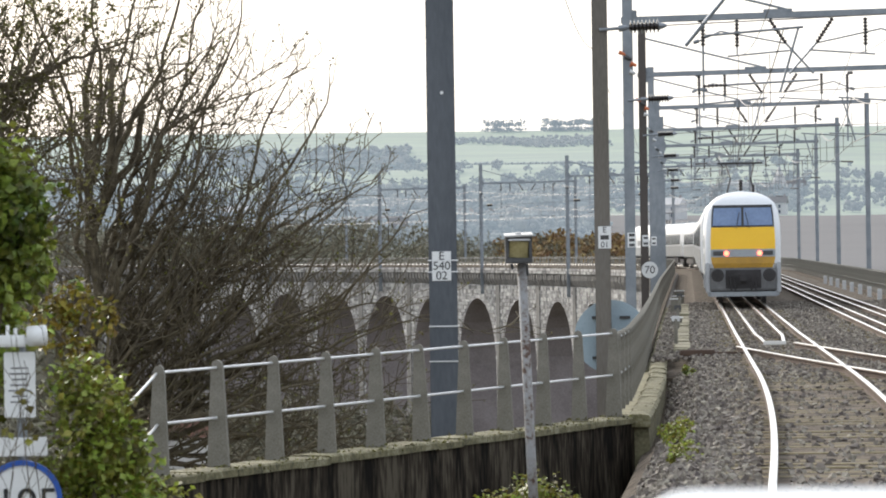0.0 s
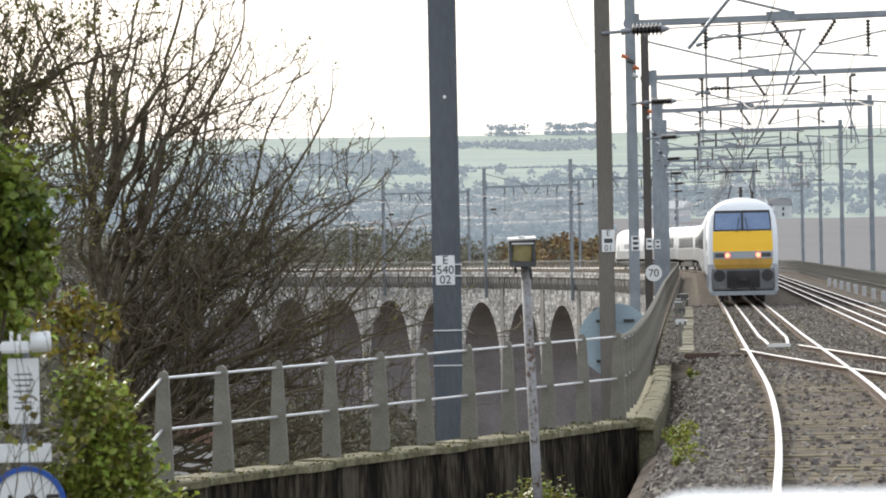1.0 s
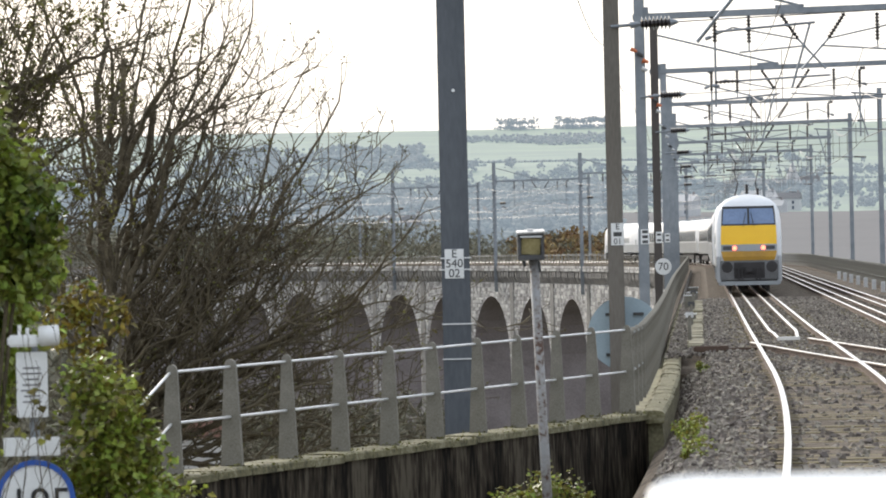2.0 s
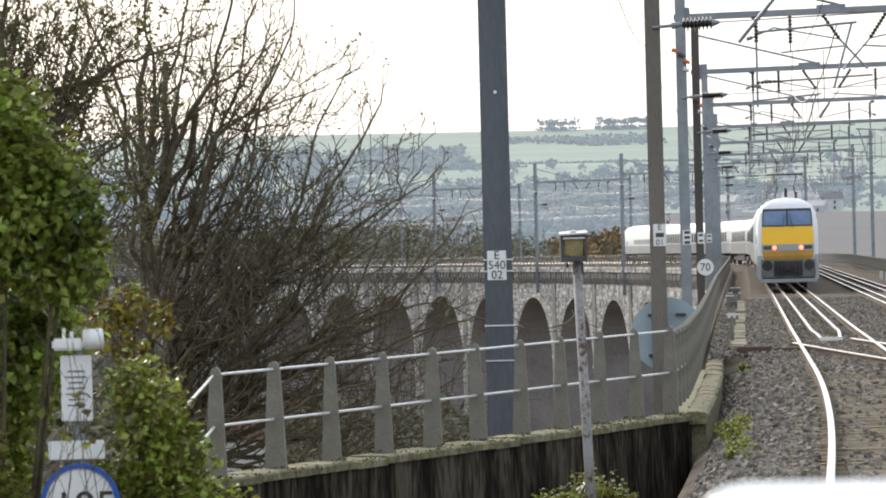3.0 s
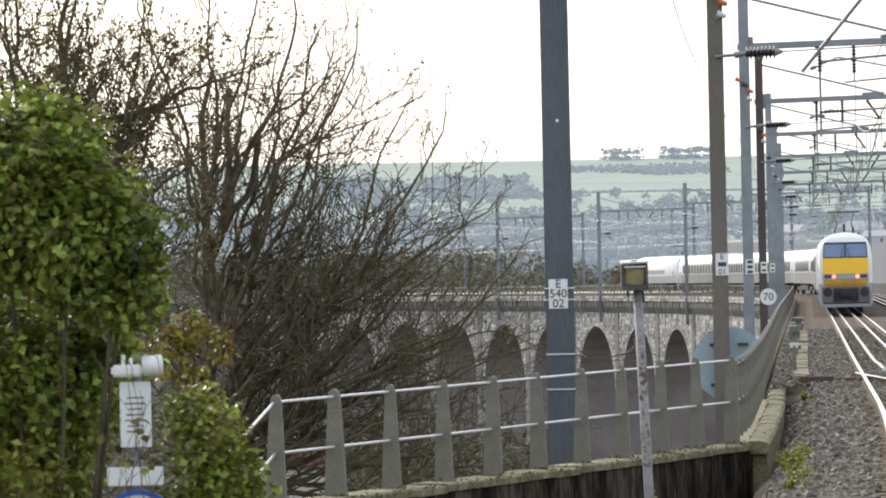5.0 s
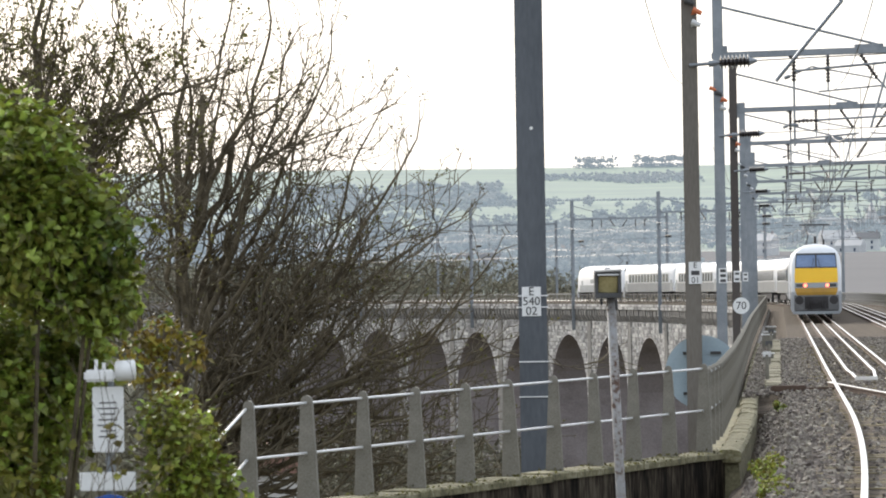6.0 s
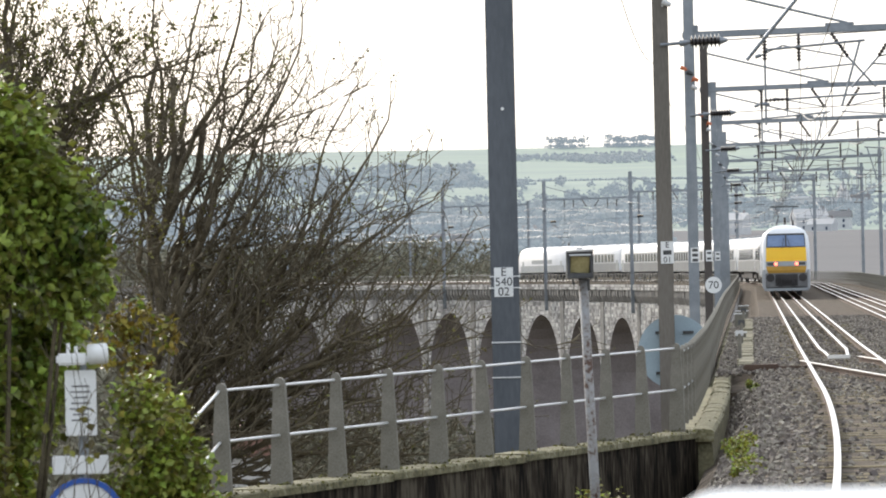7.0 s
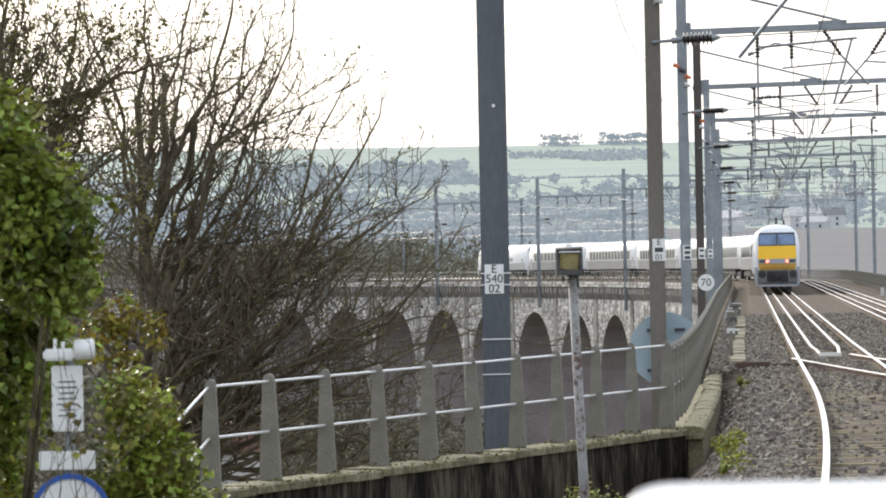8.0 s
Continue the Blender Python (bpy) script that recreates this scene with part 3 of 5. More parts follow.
HEAD = [(-0.036, -0.0118), (-0.034, -0.003), (-0.026, 0.0), (0.026, 0.0), (0.034, -0.003), (0.036, -0.0118)]


def lay_rail(parent, path, z=0.0, bright=True):
    p = [Vector(q) + Vector((0, 0, z)) for q in path]
    vs, fs = sweep(p, RAIL)
    r = finish("rail", vs, fs, RAILRUST, parent)
    vs, fs = sweep(p, HEAD)
    finish("running_surface", vs, fs, RAILHEAD if bright else RAILRUST, r, "polished steel running surface")


def build_track():
    s_end = S0 + BAYS * PITCH - 2
    me = boxed(-1.28, 1.28, -0.125, 0.125, -0.26, -0.125, 0.015)
    sl_mesh = bpy.data.meshes.new("sleeper")
    me.to_mesh(sl_mesh)
    me.free()
    sl_mesh.materials.append(SLEEPER)
    for k, across in enumerate((0.0, SPACING)):
        t = thing("railway_track", "curving railway track with polished steel rails on ballast", "track", group="tracks", kind="structure")
        for off in (-0.755, 0.755):
            lay_rail(t, run(s_at(-30), s_end, 1.2, across + off, 0))
        g0 = s_at(86) if k == 0 else s_at(92)
        for off in (-0.3, 0.3):
            pts = run(g0, s_end, 1.2, across + off, -0.005)
            side = 1 if off > 0 else -1
            pts = [p - Vector((side * 0.1 * max(0, 1 - i / 5), 0, 0.05 * max(0, 1 - i / 3))) for i, p in enumerate(pts)]
            lay_rail(t, pts)
        bm = boxed(-0.25, 0.25, -0.05, 0.05, -0.1, -0.02, 0.01)
        b = part("guard_rail_tie", bm, RAILHEAD, t)
        b.matrix_basis = Matrix.Translation(on_line(g0, across)) @ pose(0, 0, 0, 0, 0, heading(g0))
        for i in range(170):
            s = s_at(18) + i * 0.68
            o = new("sleeper", sl_mesh)
            o.parent = t
            o.matrix_basis = Matrix.Translation(on_line(s, across + random.uniform(-0.02, 0.02), random.uniform(-0.012, 0.006))) @ pose(0, 0, 0, 0, 0, heading(s) + random.uniform(-0.6, 0.6))
    # crossover rails leaving the track towards the other line
    t = thing("crossover", "worn steel crossover rails between the two tracks", "track", kind="structure")
    for off in (0.0, 1.5):
        pts = []
        for i in range(30):
            y = 81.0 - i * 1.17
            pts.append((7.22 + off * 0.98 + 0.03 * i + 0.0009 * i * i, y + off * 1.8, 0.0))
        lay_rail(t, list(reversed(pts)))
    bm = bmesh.new()
    box(bm, 6.2, 7.6, 79.6, 79.72, -0.14, -0.08, 0.01)
    box(bm, 5.9, 6.6, 79.0, 79.35, -0.14, -0.02, 0.02)
    part("point_rod", bm, RAILRUST, t, "rusty point rodding and motor")


def build_stones():
    rng = random.Random(11)
    vs, fs = [], []
    cube = [(-1, -1, -1), (1, -1, -1), (1, 1, -1), (-1, 1, -1), (-1, -1, 1), (1, -1, 1), (1, 1, 1), (-1, 1, 1)]
    cf = [(0, 3, 2, 1), (4, 5, 6, 7), (0, 1, 5, 4), (1, 2, 6, 5), (2, 3, 7, 6), (3, 0, 4, 7)]
    for _ in range(52000):
        y = 31 + 120 * rng.random() ** 1.7
        a = rng.uniform(-2.25 if y < 78 else -2.6, SPACING + 2.5)
        p = on_line(s_at(y), a, -0.14 - max(0, -a - 1.7) * (0.95 if y < 78 else 0.08) + rng.uniform(-0.02, 0.02))
        if min(abs(abs(a) - 0.755), abs(abs(a - SPACING) - 0.755)) < 0.11:
            continue
        if y < 62 and -0.66 < a < 0.66 and rng.random() < 0.75:
            continue
        r = rng.uniform(0.018, 0.042)
        q = Euler((rng.uniform(0, 3), rng.uniform(0, 3), rng.uniform(0, 3))).to_matrix()
        b = len(vs)
        for c in cube:
            vs.append(p + q @ Vector((c[0] * r * rng.uniform(0.6, 1.2), c[1] * r * rng.uniform(0.5, 1), c[2] * r * rng.uniform(0.5, 0.9))))
        fs += [tuple(b + i for i in f) for f in cf]
    finish("ballast_stones", vs, fs, STONES, None, "loose grey and brown ballast stones between the rails", kind="stuff")["category"] = "ballast"


# ---------- fence, wing wall, masts ----------
FA, FB = Vector((-2.295, 39.7, -0.215)), Vector((3.12, 54.25, -0.30))
RISE = (-0.03, 0.085)


def post_mesh():
    bm = bmesh.new()
    for z0, z1, w0, w1 in ((0, 0.55, 0.118, 0.09), (0.55, 1.02, 0.09, 0.064), (1.02, 1.1, 0.068, 0.05)):
        vs = [bm.verts.new((sx * w, sy * 0.045, z)) for z, w in ((z0, w0), (z1, w1)) for sx, sy in ((-1, -1), (1, -1), (1, 1), (-1, 1))]
        for f in ((0, 1, 5, 4), (1, 2, 6, 5), (2, 3, 7, 6), (3, 0, 4, 7), (4, 5, 6, 7), (3, 2, 1, 0)):
            bm.faces.new([vs[i] for i in f])
    tube(bm, (0, -0.05, 1.08), (0, 0.05, 1.08), 0.055, n=10)
    me = bpy.data.meshes.new("post")
    bm.normal_update()
    bm.to_mesh(me)
    bm.free()
    me.materials.append(POSTMAT)
    return me


def build_fences():
    pm = post_mesh()
    ang = -math.degrees(math.atan2(FB.x - FA.x, FB.y - FA.y))
    f = thing("wing_fence", "grey concrete post fence with two steel tube rails", "fence")
    for i in range(11):
        p = FA.lerp(FB, i / 10)
        o = new("post", pm)
        o.parent = f
        tall = (1.09 + RISE[0] + (RISE[1] - RISE[0]) * i / 10) / 1.09
        o.matrix_basis = Matrix.Translation(p) @ pose(0, 0, 0, random.uniform(-1, 1), random.uniform(-1.2, 1.2), -8 + random.uniform(-3, 3)) @ Matrix.Diagonal((random.uniform(0.88, 1.02), 1, tall * random.uniform(0.99, 1.008), 1))
    for z in (1.06, 0.53):
        k = z / 1.06
        p, q = FA + Vector((0, 0, z + RISE[0] * k)), FB + Vector((0, 0, z + RISE[1] * k))
        part("tube_rail", tube(bmesh.new(), p, q, 0.0145, n=10), TUBE, f)
        part("end_rail", tube(bmesh.new(), p, p + Vector((-0.34, -3.0, -0.46)), 0.0145, n=10), TUBE, f)
    # along the line
    s1 = S0 + BAYS * PITCH
    for name, across, lab in (("parapet_fence", None, "concrete post and tube fence along the viaduct parapet"), ("far_parapet_fence", DECK_R + 0.3, "concrete post and tube fence along the far parapet")):
        g = thing(name, lab, "fence")
        s, step = s_at(54.4), 1.4
        if across is not None:
            s = s_at(70)
        while s < s1:
            a = side_off(s) if across is None else across
            p = on_line(s, a, -0.31)
            o = new("post", pm)
            o.parent = g
            o.matrix_basis = Matrix.Translation(p) @ pose(0, 0, 0, 0, 0, heading(s) + 90)
            s += 1.4
        for z in (1.06, 0.53):
            a0 = s_at(54.4) if across is None else s_at(70)
            pts = []
            s = a0
            while s < s1:
                pts.append(on_line(s, side_off(s) if across is None else across, z - 0.31))
                s += 2.0
            vs, fs = sweep(pts, [(0.021 * math.cos(i * 1.0472), 0.021 * math.sin(i * 1.0472)) for i in range(6)])
            finish("tube_rail", vs, fs, DULLTUBE, g)


def wall_edge(s):
    """How far left of the track the inner edge of the parapet runs."""
    y = float(np.interp(s, SS, YS))
    return float(np.interp(y, [54, 70, 145, 220], [-2.36, -2.29, -2.57, -2.66]))


def side_off(s):
    y = float(np.interp(s, SS, YS))
    return float(np.interp(y, [54, 60, 75, 150], [-2.88, -2.77, -2.74, -2.92]))


def build_wing_wall():
    w = thing("wing_wall", "dark stained concrete retaining wall with a mossy coping", "wall", kind="structure")
    d = (FB - FA).normalized()
    nrm = Vector((d.y, -d.x, 0))
    a, b = FA - d * 3.0 + Vector((0, 0, -0.0)), FB + d * 0.9
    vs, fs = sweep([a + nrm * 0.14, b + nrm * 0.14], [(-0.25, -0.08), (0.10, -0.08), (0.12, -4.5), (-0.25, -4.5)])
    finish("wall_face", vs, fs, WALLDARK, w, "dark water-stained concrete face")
    n = 22
    for i in range(n):
        p, q = a.lerp(b, i / n), a.lerp(b, (i + 0.985) / n)
        dz = random.uniform(-0.008, 0.008)
        vs, fs = sweep([p + Vector((0, 0, dz)), q + Vector((0, 0, dz))], [(-0.22, -0.085), (-0.22, -0.01), (-0.19, 0.004), (0.25, 0.004), (0.28, -0.015), (0.28, -0.085)])
        finish("coping_slab", vs, fs, COPING, w)
    # moss and grass tufts on the coping and round the post feet
    vs, fs = [], []
    for _ in range(1500):
        t = random.uniform(0.12, 1.0)
        p = a.lerp(b, t) + nrm * random.choice([random.uniform(-0.2, 0.27), 0.26])
        leaf(vs, fs, p + Vector((0, 0, random.uniform(-0.03, 0.005))), random.uniform(0.02, 0.05), 1.0)
    for i in range(11):
        c = FA.lerp(FB, i / 10)
        for _ in range(60):
            leaf(vs, fs, c + Vector((random.gauss(0, 0.1), random.gauss(0, 0.08), random.uniform(0, 0.03))), random.uniform(0.02, 0.05), 1.0)
    finish("moss", vs, fs, OLIVE, w, "olive moss and grass tufts", kind="stuff")
    # low stone wall beside the track
    g = thing("trackside_wall", "low pale mossy stone wall beside the ballast", "wall", kind="structure")
    s = s_at(54.0)
    i = 0
    while s < s_at(150):
        e = s + random.uniform(1.3, 2.3)
        dz = random.uniform(-0.015, 0.015)
        path = [on_line(q, wall_edge(q) + random.uniform(-0.012, 0.012), dz) for q in (s, (s + e) / 2, e - 0.012)]
        vs, fs = sweep(path, [(0.0, -0.46), (0.01, -0.33), (-0.03, -0.295), (-0.14, -0.28), (-0.27, -0.285), (-0.33, -0.33), (-0.32, -0.46)])
        finish("coping_stone", vs, fs, COPING, g)
        s, i = e, i + 1
    body = [on_line(q, wall_edge(q)) for q in np.arange(s_at(54.1), s_at(150), 1.0)]
    vs, fs = sweep(body, [(-0.56, -4.0), (-0.56, -0.42), (-0.30, -0.42), (-0.03, -0.455), (0.0, -0.9), (0.06, -1.6), (0.2, -4.0)])
    finish("wall_body", vs, fs, WALLPALE, g, "pale mossy masonry")
    # pale lichen and moss along the top of the coping
    vs, fs = [], []
    for _ in range(900):
        q = random.uniform(s_at(54.3), s_at(100))
        leaf(vs, fs, on_line(q, wall_edge(q) + random.uniform(-0.32, 0.01), -0.30 + random.uniform(-0.02, 0.01)), random.uniform(0.02, 0.05), 1.0)
    finish("moss", vs, fs, LICHEN, g, "pale lichen tufts", kind="stuff")


def plate(parent, x, y, z, w, lines, size, hgt):
    """A white number plate facing the station."""
    p = part("number_plate", boxed(x - w / 2, x + w / 2, y - 0.012, y, z - hgt / 2, z + hgt / 2, 0.003), WHITE, parent, "white number plate with black characters")
    n = len(lines)
    for i, t in enumerate(lines):
        if not t:
            zz = z + hgt * ((n - 1) / 2 - i) / n
            part("bar", boxed(x - w * 0.32, x + w * 0.32, y - 0.017, y - 0.013, zz - 0.045, zz + 0.045), CABIN, p)
            continue
        text_part("characters", t, size, BLACK, p, pose(x, y - 0.016, z + hgt * ((n - 1) / 2 - i) / n, 90, 0, 0))


BEAM_Z = 9.18


def insulator(bm, p, q, r=0.075, n=9):
    """A turned stack of sheds round a core, one closed surface."""
    p, q = Vector(p), Vector(q)
    ax = q - p
    a = ax.orthogonal().normalized()
    c = ax.cross(a).normalized()
    prof = [(0.0, 0.45)]
    for i in range(n):
        prof += [((i + 0.2) / n, 0.45), ((i + 0.4) / n, 1.0), ((i + 0.6) / n, 0.75), ((i + 0.8) / n, 0.45)]
    prof.append((1.0, 0.45))
    rings = []
    for t, k in prof:
        rings.append([bm.verts.new(p + ax * t + a * (r * k * math.cos(h * math.pi / 4)) + c * (r * k * math.sin(h * math.pi / 4))) for h in range(8)])
    for u, v in zip(rings[:-1], rings[1:]):
        for h in range(8):
            bm.faces.new((u[h], u[(h + 1) % 8], v[(h + 1) % 8], v[h]))
    bm.faces.new(tuple(reversed(rings[0])))
    bm.faces.new(tuple(rings[-1]))
    return bm


def build_portal(s, mast_mat, idx):
    """A portal over both tracks; local x across from the first track, y along."""
    m = Matrix.Translation(on_line(s)) @ pose(0, 0, 0, 0, 0, heading(s))
    g = thing("catenary_portal", "steel overhead line portal spanning both railway tracks", "overhead line", m, "overhead line portals")
    left, right = -3.63, SPACING + 3.9
    part("mast", hbeam(bmesh.new(), left, 0, -3.2, BEAM_Z + 2.0, 0.32, 0.32), mast_mat, g)
    part("mast", hbeam(bmesh.new(), right, 0, -3.2, BEAM_Z + 0.5, 0.24, 0.24), STEEL, g)
    cant = pose(0, 0, BEAM_Z - 0.05, 0, -0.9, 0)
    part("beam", boxed(left - 0.2, right + 0.2, -0.09, 0.09, -0.10, 0.10, 0.02, cant), STEEL, g)
    part("gusset", boxed(left + 4.2, left + 5.1, -0.05, 0.05, 0.1, 0.2, 0.02, cant), STEEL, g)
    part("gusset", boxed(left + 0.1, left + 0.3, -0.07, 0.07, -0.3, 0.3, 0.02, cant), STEEL, g)
    bm = bmesh.new()
    tube(bm, (left + 0.1, 0, BEAM_Z + 1.4), (left + 4.9, 0, BEAM_Z + 0.15), 0.04)
    part("tie", bm, STEEL, g)
    if idx < 1:
        part("tie", tube(bmesh.new(), (right - 0.1, 0, BEAM_Z + 0.4), (SPACING - 0.6, 0, BEAM_Z - 1.7), 0.035), STEEL, g)
    for c, sg in ((0.0, 1), (SPACING, -1)):
        def at(a, z):
            return (c + a * sg, 0.0, BEAM_Z + z)
        part("insulator", insulator(bmesh.new(), at(-1.3, -0.2), at(-1.3, -0.95), 0.1, 7), PORCELAIN, g)
        if idx > 0:
            part("drop_tube", tube(tube(bmesh.new(), at(-1.3, -0.9), at(-1.3, -2.95), 0.035), at(-1.42, -2.3), at(-1.18, -2.3), 0.05), STEEL, g)
        part("clamp", boxed(c - 1.38 * sg - 0.07, c - 1.38 * sg + 0.16, -0.08, 0.08, BEAM_Z - 0.22, BEAM_Z - 0.1, 0.02), CABIN, g)
        part("insulator", insulator(bmesh.new(), at(-0.25, -0.15), at(-0.25, -1.0), 0.095, 8), PORCELAIN, g)
        part("hanger_bar", tube(bmesh.new(), at(-0.55, -1.28), at(1.5, -1.12), 0.028), STEEL, g)
        part("hanger_rod", tube(bmesh.new(), at(-0.25, -1.0), at(-0.25, -1.26), 0.025), STEEL, g)
        part("insulator", insulator(bmesh.new(), at(0.75, -0.15), at(1.25, -0.9), 0.095, 8), PORCELAIN, g)
        if idx < 2:
            part("stay_tube", tube(bmesh.new(), at(1.25, -0.9), at(2.1, -1.85), 0.034), STEEL, g)
        bm = tube(bmesh.new(), at(-1.5, -0.82), at(-0.75, -0.5), 0.025)
        tube(bm, at(-0.75, -0.5), at(1.3, -0.92), 0.025)
        tube(bm, at(-1.6, -0.84), at(-1.42, -0.78), 0.06)
        part("registration_tube", bm, STEEL, g)
        if idx < 1:
            part("cantilever", tube(bmesh.new(), at(-1.85, -2.95), at(-0.45, -1.3), 0.042), STEEL, g)
        bm = tube(bmesh.new(), at(-1.45, -2.75), at(0.6, -2.6), 0.026)
        tube(bm, at(0.5, -2.6), at(0.1, -3.95), 0.025)
        tube(bm, at(-1.5, -3.8), at(0.9, -3.7), 0.022)
        part("steady_arm", bm, STEEL, g)
        part("insulator", insulator(bmesh.new(), at(-1.5, -3.8), at(-1.0, -3.78), 0.05, 6), PORCELAIN, g)
    z = 6.62
    part("insulator", insulator(bmesh.new(), (left + 0.62, -0.2, z), (left + 1.26, -0.2, z + 0.02), 0.16, 8), PORCELAIN, g)
    bm = tube(bmesh.new(), (left, -0.2, z - 0.04), (left + 0.62, -0.2, z), 0.035)
    part("bracket", bm, STEEL, g)
    part("end_cap", tube(bmesh.new(), (left + 0.40, -0.2, z - 0.02), (left + 0.58, -0.2, z), 0.075, 0.05), STEEL, g)
    part("end_cap", tube(bmesh.new(), (left + 1.24, -0.2, z + 0.02), (left + 1.40, -0.2, z + 0.03), 0.085, 0.03), STEEL, g)
    part("span_wire", tube(bmesh.new(), (left + 1.4, -0.2, z + 0.03), (right, -0.2, z + 0.35), 0.014, n=5), WIRE, g)
    for dx, dz, mm in ((-0.3, -1.15, ORANGE), (0.3, -1.5, ORANGE), (0.25, -1.75, PORCWHITE), (0.02, -1.3, CABIN)):
        part("sleeve", tube(bmesh.new(), (left + dx - 0.09, -0.25, BEAM_Z + dz + 0.05), (left + dx + 0.09, -0.25, BEAM_Z + dz - 0.03), 0.075, 0.05) if abs(dx) < 0.1 else tube(tube(bmesh.new(), (left + dx * 0.6 - 0.09, -0.25, BEAM_Z + dz + 0.05), (left + dx * 0.6 + 0.09, -0.25, BEAM_Z + dz - 0.03), 0.07, 0.045), (left + dx * 0.6, -0.25, BEAM_Z + dz), (left, -0.1, BEAM_Z + dz - 0.06), 0.018), mm if idx < 3 or mm is CABIN else PORCWHITE, g)
    return g


PORTAL_Y = [82, 122, 162, 202, 242]


def build_overhead():
    ss = [s_at(y) for y in PORTAL_Y]
    while ss[-1] < S0 + BAYS * PITCH - 50:
        ss.append(ss[-1] + 40.0)
    for i, s in enumerate(ss):
        g = build_portal(s, (MAST_BROWN, STEEL, MAST_DARK, STEEL)[i % 4] if i < 4 else STEEL, i)
        if i < 4:
            left = -3.63
            plate(g, left + 0.05, -0.175, 2.27, 0.27, (("E", "", "01"), ("", "", ""), ("", ""), ("", ""))[i], 0.17, 0.46)
        if i == 0:
            bm = tube(bmesh.new(), (left + 0.15, 0.30, 0.2), (left + 0.15, 0.33, 0.2), 0.77, n=40)
            d = part("round_sign", bm, SIGNBACK, g, "back of a large pale blue round sign")
            for z in (0.42, -0.42):
                for sx in (-0.2, 0.38):
                    part("clip", boxed(left + sx - 0.05, left + sx + 0.17, 0.24, 0.3, z + 0.15, z + 0.21), CABIN, d)
        if i == 2:
            sg = part("speed_sign", tube(bmesh.new(), (left + 0.2, -0.22, 1.07), (left + 0.2, -0.2, 1.07), 0.34, n=36), WHITE, g, "round white speed sign")
            text_part("number", "70", 0.44, BLACK, sg, pose(left + 0.2, -0.224, 1.06, 90, 0, 0))
    # the large mast behind the wing fence
    g = thing("signal_mast", "tall dark blue-grey steel mast with number plate", "mast")
    x, y = 0.82, 55.4
    part("column", hbeam(bmesh.new(), x, y, -4, 13, 0.39, 0.36, 0.035), MAST_BLUE, g)
    plate(g, x - 0.02, y - 0.185, 1.80, 0.265, ("E", "540", "02"), 0.165, 0.41)
    for z in (0.96, 0.47, 1.88, 1.72):
        part("band", boxed(x - 0.21, x + 0.21, y - 0.2, y - 0.182, z - 0.008, z + 0.008), TUBE, g)
    part("stud", tube(bmesh.new(), (x + 0.015, y - 0.2, 4.22), (x + 0.015, y - 0.175, 4.22), 0.025), WHITE, g)
    # wires along each track
    for k, c in enumerate((0.0, SPACING)):
        g = thing("overhead_wires", "thin dark copper overhead wires above the track", "wire")
        for name, z, sag, r in (("contact_wire", BEAM_Z - 4.0, 0.05, 0.012), ("catenary_wire", BEAM_Z - 2.6, 0.75, 0.014), ("feeder_wire", BEAM_Z - 1.25, 0.5, 0.012)):
            pts = []
            for i, (a, b) in enumerate(zip(ss[:-1], ss[1:])):
                for j in range(10):
                    t = j / 10
                    stag = 0.2 * (-1) ** i * (1 - 2 * t)
                    pts.append(on_line(a + (b - a) * t, c + stag, z - sag * 4 * t * (1 - t)))
            vs, fs = sweep(pts, [(r, 0), (0, r), (-r, 0), (0, -r)])
            finish(name, vs, fs, WIRE, g)
        for a, b in zip(ss[:-1], ss[1:]):
            for t in (0.12, 0.3, 0.5, 0.7, 0.88):
                p = on_line(a + (b - a) * t, c)
                part("dropper", tube(bmesh.new(), p + Vector((0, 0, BEAM_Z - 4.0)), p + Vector((0, 0, BEAM_Z - 2.6 - 3 * t * (1 - t))), 0.01, n=4), WIRE, g)
    g = thing("feeder_line", "thin feeder wire along the mast heads", "wire")
    pts = []
    for a, b in zip(ss[:-1], ss[1:]):
        for j in range(8):
            t = j / 8
            pts.append(on_line(a + (b - a) * t, -4.6, BEAM_Z - 0.95 - 2.4 * t * (1 - t)))
    vs, fs = sweep(pts, [(0.012, 0), (0, 0.012), (-0.012, 0), (0, -0.012)])
    finish("wire", vs, fs, WIRE, g)


# ---------- train ----------
BODY = [(0.95, 1.32), (1.1, 1.36), (1.9, 1.37), (2.3, 1.37), (2.8, 1.35), (3.2, 1.29), (3.48, 1.16), (3.68, 0.92), (3.82, 0.55), (3.88, 0.0)]


def shell(L, nose, slim=1.0, z_from=0.95, z_to=9.0):
    """Lofted vehicle body from plan outlines; nose(z) is how far the ends are drawn in."""
    vs, fs = [], []
    lv = [b for b in BODY if z_from - 0.01 <= b[0] <= z_to + 0.01]
    for z, w in lv:
        w = max(w * slim, 0.02)
        c = min(0.28, w * 0.6)
        e0 = -L / 2 + nose(z)
        e1 = L / 2 - nose(z)
        ring = []
        for sx, ey, sy in ((-1, e0, 1), (1, e0, 1), (1, e1, -1), (-1, e1, -1)):
            pts = [(sx * w, ey + sy * c), (sx * (w - 0.09 * c / 0.28), ey + sy * 0.09), (sx * (w - c), ey)]
            if (sx, sy) in ((1, 1), (-1, -1)):
                pts.reverse()
            ring += pts
        vs += [(x, y, z) for x, y in ring]
    n = 12
    for i in range(len(lv) - 1):
        for j in range(n):
            fs.append((i * n + j, i * n + (j + 1) % n, (i + 1) * n + (j + 1) % n, (i + 1) * n + j))
    fs.append(tuple(reversed(range(n))))
    fs.append(tuple((len(lv) - 1) * n + j for j in range(n)))
    return vs, fs


